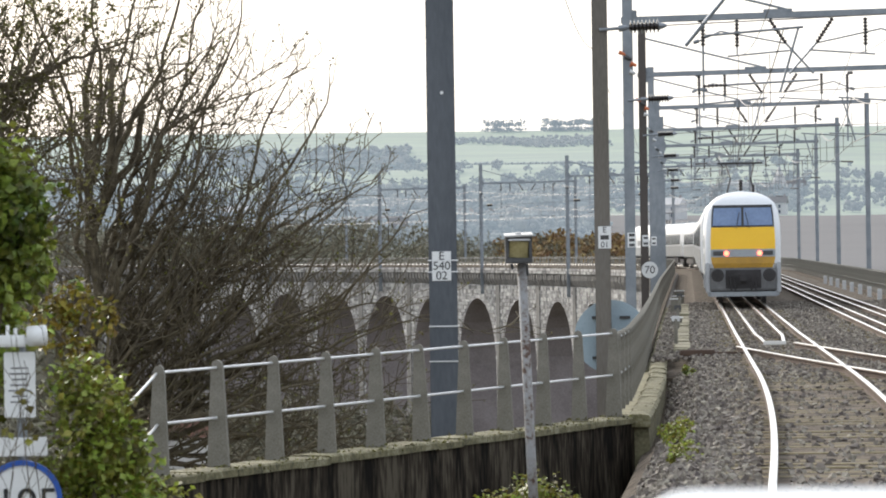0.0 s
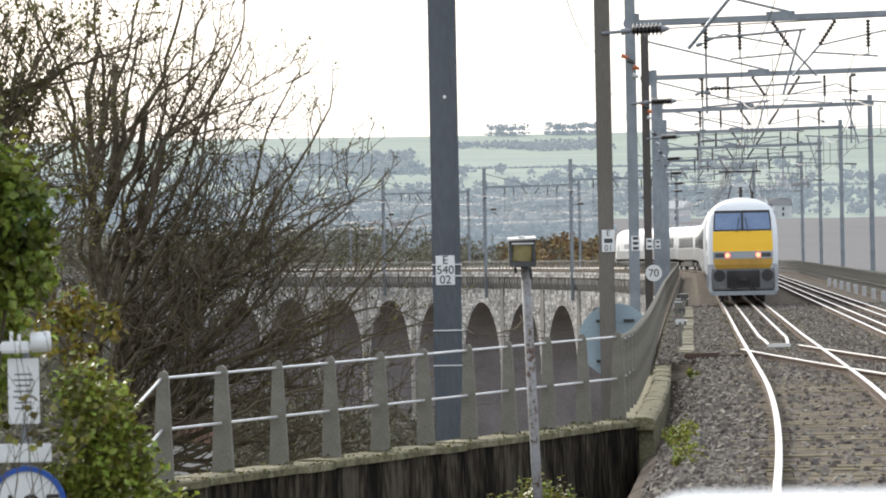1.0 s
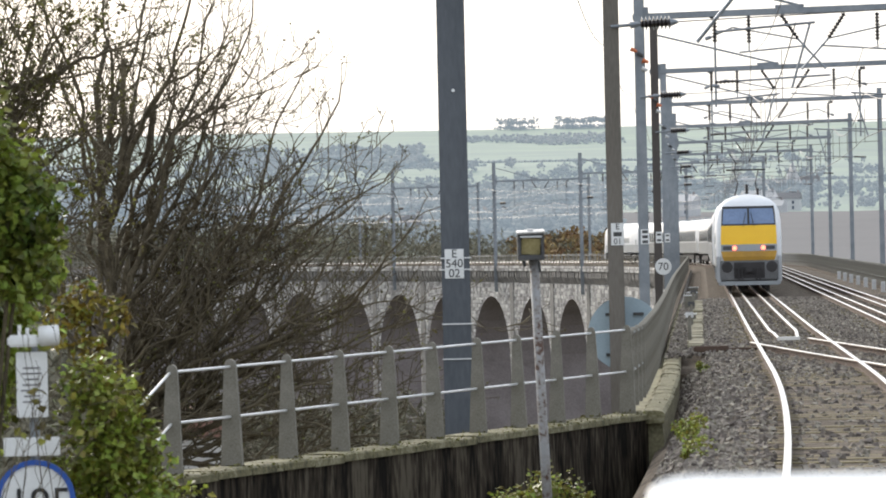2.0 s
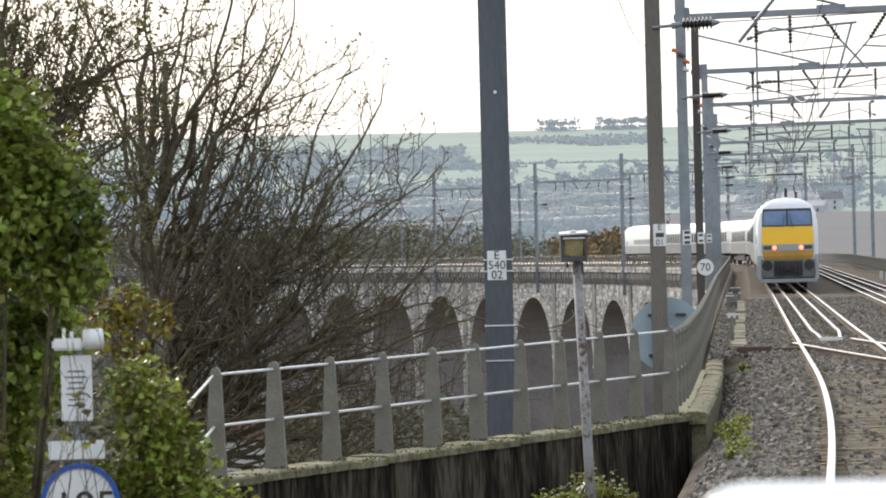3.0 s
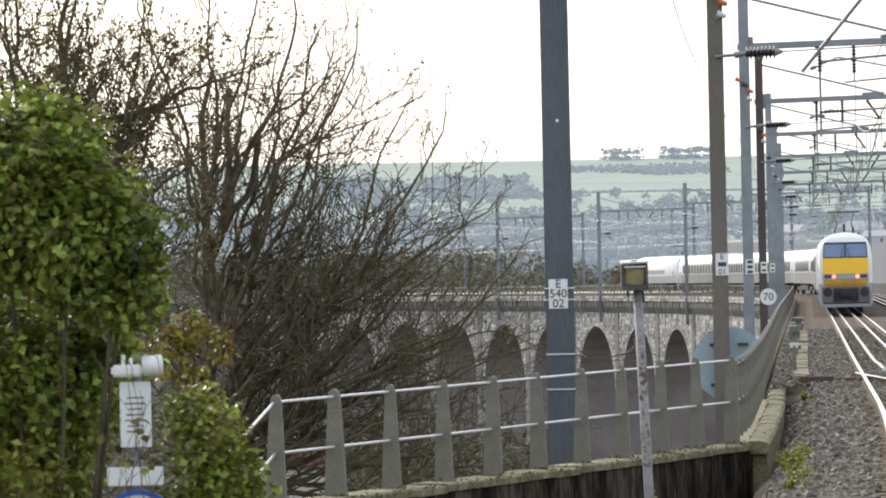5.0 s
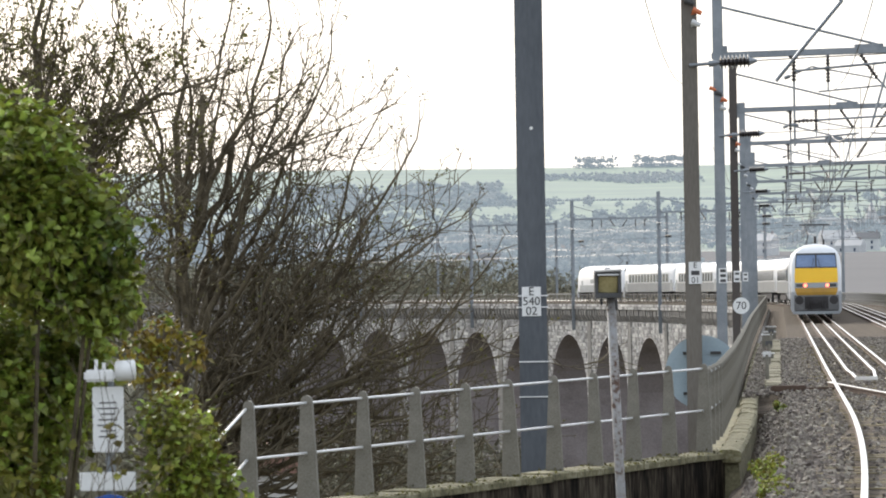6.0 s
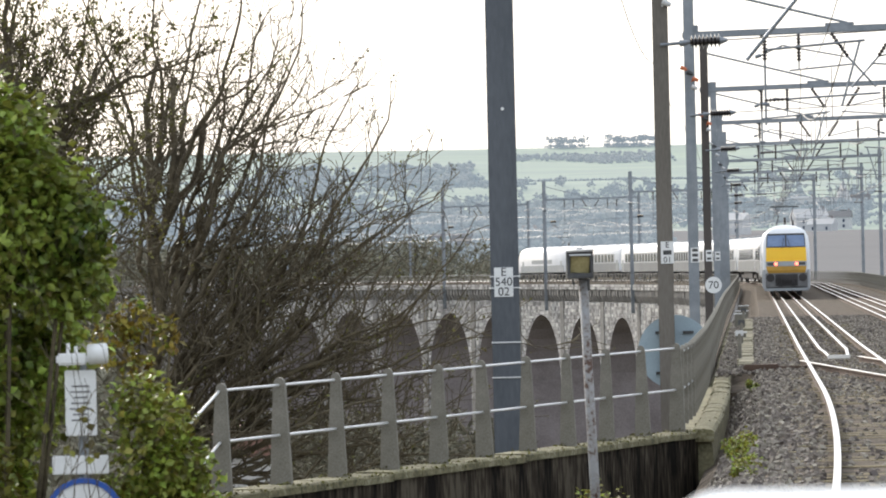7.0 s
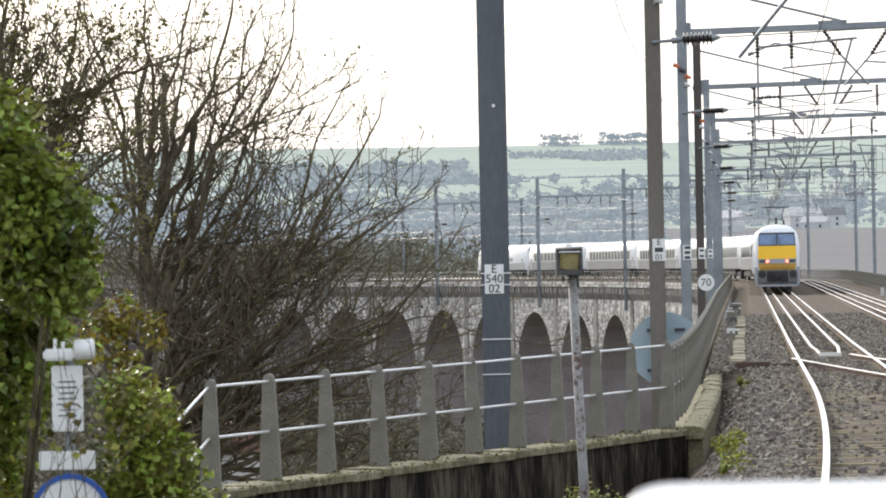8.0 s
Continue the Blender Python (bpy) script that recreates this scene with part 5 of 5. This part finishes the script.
    boughs = [(0.78, -3.8, YT, 6.7, 0.06), (0.74, -2.8, YT - 0.6, 6.8, 0.07), (0.62, -2.3, YT + 0.5, 6.2, 0.075), (0.58, -1.8, YT - 0.4, 5.9, 0.075),
              (0.56, -1.6, YT + 0.6, 5.3, 0.07), (0.54, -1.2, YT, 4.5, 0.075), (0.52, -0.7, YT - 0.6, 4.2, 0.075), (0.5, -0.5, YT + 0.4, 3.5, 0.075),
              (0.5, -1.1, YT - 0.8, 3.6, 0.06), (0.46, -0.25, YT, 1.5, 0.075), (0.42, -0.2, YT + 0.6, 0.9, 0.075), (0.45, -0.6, YT - 0.5, 1.8, 0.065),
              (0.52, -1.2, YT + 0.9, 2.8, 0.065), (0.48, -2.3, YT - 0.9, 1.8, 0.06), (0.42, -1.1, YT - 0.3, 1.1, 0.065), (0.38, -1.8, YT + 0.3, 0.3, 0.06),
              (0.37, -2.7, YT - 0.6, 0.4, 0.055), (0.47, -1.4, YT + 0.2, 2.1, 0.065), (0.6, -2.0, YT - 0.9, 5.0, 0.06), (0.68, -2.9, YT + 0.8, 5.6, 0.06),
              (0.82, -4.1, YT + 0.4, 6.9, 0.055), (0.7, -5.3, YT - 0.4, 6.3, 0.06), (0.64, -5.8, YT + 0.5, 5.5, 0.06), (0.6, -6.2, YT, 4.6, 0.06),
              (0.48, -0.1, YT - 0.8, 2.3, 0.07), (0.44, -0.4, YT + 0.9, 0.4, 0.07), (0.41, 0.0, YT - 0.2, 0.2, 0.07), (0.46, -1.0, YT + 0.3, 2.3, 0.06), (0.43, -1.9, YT - 0.7, 1.5, 0.06),
              (0.39, -1.2, YT + 0.8, -0.1, 0.06), (0.45, -2.6, YT + 0.5, 2.2, 0.055), (0.47, -3.0, YT - 0.4, 2.6, 0.055), (0.40, -3.3, YT + 0.2, 0.6, 0.055), (0.36, -2.2, YT + 0.6, -0.6, 0.055),
              (0.49, -0.8, YT + 0.7, 2.9, 0.065), (0.44, -0.9, YT - 0.9, 0.7, 0.06), (0.38, -0.2, YT + 0.4, -0.8, 0.06), (0.52, -2.0, YT - 0.5, 3.4, 0.06), (0.42, -2.4, YT + 0.1, 0.9, 0.055),
              (0.5, -3.5, YT + 0.4, 3.2, 0.05), (0.35, -3.2, YT - 0.5, -0.4, 0.05), (0.66, -4.9, YT + 0.3, 6.6, 0.055), (0.72, -3.3, YT - 0.4, 6.2, 0.06), (0.62, -2.5, YT + 0.4, 5.2, 0.06),
              (0.36, -0.9, YT + 0.5, 0.3, 0.06), (0.55, -2.6, YT + 0.2, 4.0, 0.055), (0.5, -1.7, YT - 0.2, 3.2, 0.06), (0.34, -0.5, YT, -0.4, 0.06),
              (0.32, -1.5, YT - 0.5, -0.5, 0.06), (0.4, -3.0, YT + 0.7, 1.3, 0.05), (0.66, -3.3, YT - 0.2, 4.8, 0.05), (0.5, -6.3, YT, 2.6, 0.06)]
    boughs = [(h, x + (0.35 if z < 2.7 and x > -1.6 else -0.25 if z > 4 else 0), y, z, r) for h, x, y, z, r in boughs]
    stubs = [(0.72, -4.05, YT - 0.2, 4.6, 0.075), (0.7, -3.72, YT, 4.45, 0.08)]
    bare_tree("large leafless tree with crooked lichen-brown boughs and few yellow leaves", (-4.85, YT, -5.5), (-4.5, YT, 5.4), boughs, stubs, 5, 3200, 0.058, OLIVE, 0.15, 0.66)
    limbs = [(0.8, -4.2, 55, 4.6, 0.045), (0.85, -4.7, 54.5, 5.2, 0.045), (0.75, -4.0, 55, 3.9, 0.04), (0.7, -4.5, 55.4, 3.4, 0.04), (0.9, -3.7, 55, 5.1, 0.045), (0.8, -5.2, 54.6, 4.0, 0.04), (0.9, -6.6, 55, 4.6, 0.05), (0.95, -5.4, 55, 6.0, 0.05), (0.85, -7.0, 54, 5.6, 0.05), (0.6, -7.2, 55, 6.5, 0.06), (0.7, -5.6, 55, 7.2, 0.06), (0.8, -6.4, 54, 7.5, 0.06), (0.5, -4.6, 55, 6.2, 0.06), (0.55, -4.6, 55.5, 5.0, 0.055), (0.7, -8, 55, 5.6, 0.06), (0.75, -6.0, 55.6, 5.6, 0.05), (0.7, -5.2, 54.4, 4.4, 0.05)]
    limbs = [(h * 0.9, x, y, z - 0.3, r * 1.25) for h, x, y, z, r in limbs]
    bare_tree("knotted tree with small olive leaves against the sky", (-6.4, 55, -4.0), (-5.9, 55, 6.4), limbs, [], 8, 9000, 0.062, OLIVE, 0.13, 1.0)


# ---------- small things ----------
def build_signs():
    y = 25.3
    g = thing("round_sign", "round white sign with blue rim and black numerals on a post", "sign")
    x, z = -2.34, 0.43
    part("disc", tube(bmesh.new(), (x, y, z), (x, y + 0.02, z), 0.225, n=40), WHITE, g, "white enamel disc")
    bm = bmesh.new()
    n = 48
    for i in range(n):
        a0, a1 = 2 * math.pi * i / n, 2 * math.pi * (i + 1) / n
        q = []
        for r in (0.222, 0.255):
            for yy in (y - 0.012, y + 0.02):
                for a in (a0, a1):
                    q.append(bm.verts.new((x + r * math.cos(a), yy, z + r * math.sin(a))))
        for f in ((0, 1, 5, 4), (2, 6, 7, 3), (4, 5, 7, 6), (0, 2, 3, 1)):
            bm.faces.new([q[k] for k in f])
    part("rim", bm, BLUE, g, "blue rim")
    text_part("number", "195", 0.27, BLACK, g, pose(x + 0.03, y - 0.004, z - 0.03, 90, 0, 0))
    part("post", boxed(x - 0.03, x + 0.03, y + 0.03, y + 0.09, -2.0, 1.28, 0.008), STEEL, g)
    g = thing("notice_board", "white notice board with rows of black lettering on a post", "sign")
    x = -2.345
    b = part("board", boxed(x - 0.1, x + 0.1, y - 0.02, y, 0.955, 1.375, 0.006, pose(0, 0, 0, 0, 0, 0)), WHITE, g)
    for i, w in enumerate((0.11, 0.13, 0.09, 0.12, 0.14, 0.1, 0.12)):
        part("lettering", boxed(x - w / 2, x + w / 2, y - 0.024, y - 0.021, 1.268 - i * 0.036, 1.278 - i * 0.036), SKIRT, b)
    part("strip_board", boxed(x - 0.19, x + 0.17, y - 0.02, y, 0.71, 0.83, 0.006), WHITE, g, "plain white strip board")
    part("post", boxed(x - 0.025, x + 0.025, y + 0.12, y + 0.17, -2.0, 1.3, 0.006), STEEL, g)
    g = thing("hooded_lamp", "white tubular hooded lamp above the notice board", "lamp")
    bm = tube(bmesh.new(), (-2.29, y - 0.05, 1.475), (-2.165, y - 0.05, 1.481), 0.066, n=24)
    bmesh.ops.bevel(bm, geom=bm.edges[:], offset=0.006, segments=2, affect="EDGES")
    part("hood", bm, WHITE, g, "white rounded hood", True)
    bm = boxed(-2.49, -2.29, y - 0.1, y, 1.41, 1.485, 0.015)
    tube(bm, (-2.415, y - 0.05, 1.48), (-2.415, y - 0.05, 1.55), 0.012)
    tube(bm, (-2.365, y - 0.05, 1.48), (-2.365, y - 0.05, 1.53), 0.012)
    part("bracket", bm, WHITE, g)
    part("stem", tube(bmesh.new(), (-2.33, y + 0.03, -1.5), (-2.33, y + 0.03, 1.42), 0.02), STEEL, g)
    # lantern on a leaning post
    g = thing("lantern_post", "leaning rusty grey post with a boxy lantern on top", "lamp")
    y = 39.7
    part("post", tube(bmesh.new(), (1.51, y, -2.0), (1.375, y, 1.870), 0.052, 0.046, n=14), RUSTPOST, g, "grey paint flaking to rust", True)
    bm = boxed(1.212, 1.478, y - 0.15, y + 0.16, 1.862, 1.915, 0.006)
    box(bm, 1.212, 1.478, y - 0.15, y + 0.16, 2.105, 2.135, 0.006)
    box(bm, 1.212, 1.244, y - 0.148, y + 0.158, 1.913, 2.107, 0.004)
    box(bm, 1.446, 1.478, y - 0.148, y + 0.158, 1.913, 2.107, 0.004)
    box(bm, 1.244, 1.446, y + 0.12, y + 0.158, 1.913, 2.107, 0.004)
    h = part("housing", bm, CABIN, g, "dark metal lantern housing")
    part("glass", boxed(-0.096, 0.096, -0.006, 0.006, -0.085, 0.085, 0.004, pose(1.345, y - 0.10, 2.0, 14, 3, 0)), CREAM, h, "yellowed glass")
    part("hood_rim", boxed(1.238, 1.458, y - 0.165, y - 0.15, 2.088, 2.104, 0.003), LIDMETAL, h, "bright metal rim")
    bm = bmesh.new()
    lid_at = pose(1.345, y, 2.148, 4, -2, 0)
    box(bm, -0.142, 0.142, -0.18, 0.18, -0.009, 0.009, 0.004, lid_at)
    box(bm, -0.03, 0.03, -0.05, 0.05, 0.009, 0.024, 0.004, lid_at)
    part("lid", bm, LIDMETAL, h, "pale metal lid")
    for cx, z1 in ((1.42, 1.74), (1.27, 1.8)):
        part("cable_gland", tube(bmesh.new(), (cx, y - 0.1, 1.855), (cx + 0.01, y - 0.1, z1), 0.014), BLACK, h)


def build_equipment():
    for y, a, w, h in ((150.0, -2.25, 0.42, 0.5), (134.0, -2.3, 0.34, 0.62), (112.0, -2.2, 0.3, 0.4), (170.0, -2.25, 0.4, 0.45)):
        s = s_at(y)
        g = thing("equipment_box", "small grey trackside equipment box on the viaduct edge", "box", Matrix.Translation(on_line(s, a, -0.5)) @ pose(0, 0, 0, 0, 0, heading(s)), "trackside boxes")
        part("case", boxed(-w / 2, w / 2, -0.2, 0.2, 0.12, 0.12 + h, 0.02), POSTMAT, g)
        part("lid", boxed(-w / 2 - 0.03, w / 2 + 0.03, -0.23, 0.23, 0.123 + h, 0.16 + h, 0.01), PORCWHITE, g)
        for sx in (-1, 1):
            part("leg", boxed(sx * w * 0.4 - 0.03, sx * w * 0.4 + 0.03, -0.05, 0.05, 0, 0.12), POSTMAT, g)
    for i, y in enumerate((104.0, 88.0, 128.0)):
        s = s_at(y)
        g = thing("marker_post", "short grey steel post beside the ballast", "post", Matrix.Translation(on_line(s, -2.15, -0.5)), "marker posts")
        part("stem", tube(bmesh.new(), (0, 0, 0), (0, 0, 0.95), 0.045, n=10), POSTMAT, g)
        part("cap", boxed(-0.09, 0.09, -0.03, 0.03, 0.9, 1.02, 0.01), PORCWHITE if i % 2 else CABIN, g)
    for i in range(9):
        s = s_at(150) + i * 9
        g = thing("white_stub_post", "short white painted stub post beside the track", "post", Matrix.Translation(on_line(s, SPACING + 2.35, -0.3)), "stub posts")
        part("stem", boxed(-0.09, 0.09, -0.07, 0.07, 0, 0.5, 0.015), PORCWHITE, g)
        part("foot", boxed(-0.13, 0.13, -0.1, 0.1, -0.02, 0.05, 0.01), STEEL, g)


def build_trough():
    g = thing("cable_trough", "pale lichen-stained concrete cable trough beside the track", "trough", kind="structure")
    lid = bpy.data.meshes.new("lid")
    bm = boxed(-0.17, 0.17, -0.48, 0.48, -0.06, 0.0, 0.012)
    bm.to_mesh(lid)
    bm.free()
    lid.materials.append(LICHEN)
    for i in range(62):
        s = s_at(84) + i * 1.0
        o = new("lid", lid)
        o.parent = g
        o.matrix_basis = Matrix.Translation(on_line(s, -2.02 + random.uniform(-0.02, 0.02), -0.10 + random.uniform(-0.015, 0.01))) @ pose(0, 0, 0, random.uniform(-1, 1), random.uniform(-2, 2), heading(s) + random.uniform(-1, 1))


def build_platform():
    p = thing("platform", "grey paved station platform with a pale edge", "platform", kind="structure")
    part("slab", boxed(-4.0, 1.15, -20, 6, -0.6, 0.88, 0.02), POSTMAT, p)
    part("edge", boxed(0.75, 1.2, -20, 6, 0.884, 0.93, 0.01), WALLPALE, p)
    g = thing("white_board", "white painted rounded board on a post at the platform end", "board")
    # the board leans back like a desk lid
    vs, fs = [], []
    w, h, r, n = 0.62, 0.42, 0.035, 8
    ring = []
    for cx, cy, a0 in ((w - r, -r, 0), (r, -r, 90), (r, -h + r, 180), (w - r, -h + r, 270)):
        ring += [(cx + r * math.cos(radians(a0 + 90 * i / n)), cy + r * math.sin(radians(a0 + 90 * i / n))) for i in range(n + 1)]
    k = len(ring)
    tilt = pose(0.222, 3.5, 1.748, 13, 0, -6)
    for dz, inset in ((0.0, 0.006), (-0.006, 0.0), (-0.03, 0.0)):
        for x, y in ring:
            vs.append(tilt @ Vector((x + (inset if x < w / 2 else -inset), y + (inset if y < -h / 2 else -inset), dz)))
    for q in range(2):
        fs += [(q * k + i, (q + 1) * k + i, (q + 1) * k + (i + 1) % k, q * k + (i + 1) % k) for i in range(k)]
    fs += [tuple(range(k)), tuple(reversed(range(2 * k, 3 * k)))]
    finish("board", vs, fs, WHITE, g)
    part("post", boxed(0.46, 0.52, 3.22, 3.28, 0.88, 1.63, 0.008), STEEL, g)


def house(name, x, y, w, d, h, roofh, rot, label, wallm, roofm, z=None):
    z = height(x, y) - 0.5 if z is None else z
    g = thing(name, label, "house", Matrix.Translation((x, y, z)) @ pose(0, 0, 0, 0, 0, rot))
    part("wall", boxed(-w / 2, w / 2, -d / 2, d / 2, 0, h), wallm, g)
    bm = bmesh.new()
    e = 0.35
    v = [bm.verts.new(q) for q in ((-w / 2 - e, -d / 2 - e, h - 0.1), (w / 2 + e, -d / 2 - e, h - 0.1), (w / 2 + e, d / 2 + e, h - 0.1), (-w / 2 - e, d / 2 + e, h - 0.1), (-w / 2 - e, 0, h + roofh), (w / 2 + e, 0, h + roofh))]
    for f in ((0, 1, 5, 4), (2, 3, 4, 5), (0, 4, 3), (1, 2, 5), (3, 2, 1, 0)):
        bm.faces.new([v[i] for i in f])
    r = part("roof", bm, roofm, g)
    part("chimney", boxed(w / 2 - 1.1, w / 2 - 0.5, -0.3, 0.3, h + roofh * 0.6, h + roofh + 0.8), BRICKIN, r)
    for sx in (-0.28, 0.28):
        for zz in ((h * 0.32, h * 0.72) if h > 4 else (h * 0.5,)):
            wd = part("window", boxed(sx * w - 0.42, sx * w + 0.42, -d / 2 - 0.05, -d / 2 + 0.05, zz - 0.6, zz + 0.6, 0.02), STEEL, g)
            part("pane", boxed(sx * w - 0.33, sx * w + 0.33, -d / 2 - 0.07, -d / 2 - 0.04, zz - 0.5, zz + 0.5), GLASS, wd)
    return g


def build_houses():
    house("cottage", -18.0, 331, 7.0, 6.0, 4.6, 2.6, -68, "white rendered cottage with a red tiled roof in the valley", RENDERW, ROOFTILE, -17.4)
    rng = random.Random(3)
    for i in range(14):
        y = rng.uniform(930, 1750)
        x = rng.uniform(-0.08, 0.11) * y
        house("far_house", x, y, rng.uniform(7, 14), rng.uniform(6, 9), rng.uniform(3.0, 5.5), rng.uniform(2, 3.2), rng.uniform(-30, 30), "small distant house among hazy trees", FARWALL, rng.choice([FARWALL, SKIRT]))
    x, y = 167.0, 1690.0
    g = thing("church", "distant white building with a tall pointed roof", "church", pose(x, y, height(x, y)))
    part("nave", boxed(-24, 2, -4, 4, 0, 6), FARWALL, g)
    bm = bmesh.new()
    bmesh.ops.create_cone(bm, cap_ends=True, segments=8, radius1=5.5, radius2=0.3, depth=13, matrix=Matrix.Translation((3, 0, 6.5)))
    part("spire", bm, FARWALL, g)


build_ground()
build_woods()
build_viaduct()
build_wing_wall()
build_fences()
build_overhead()
build_train()
build_plants()
build_signs()
build_platform()
build_equipment()
build_trough()
build_houses()
build_track()
build_stones()
build_facing()
motions()
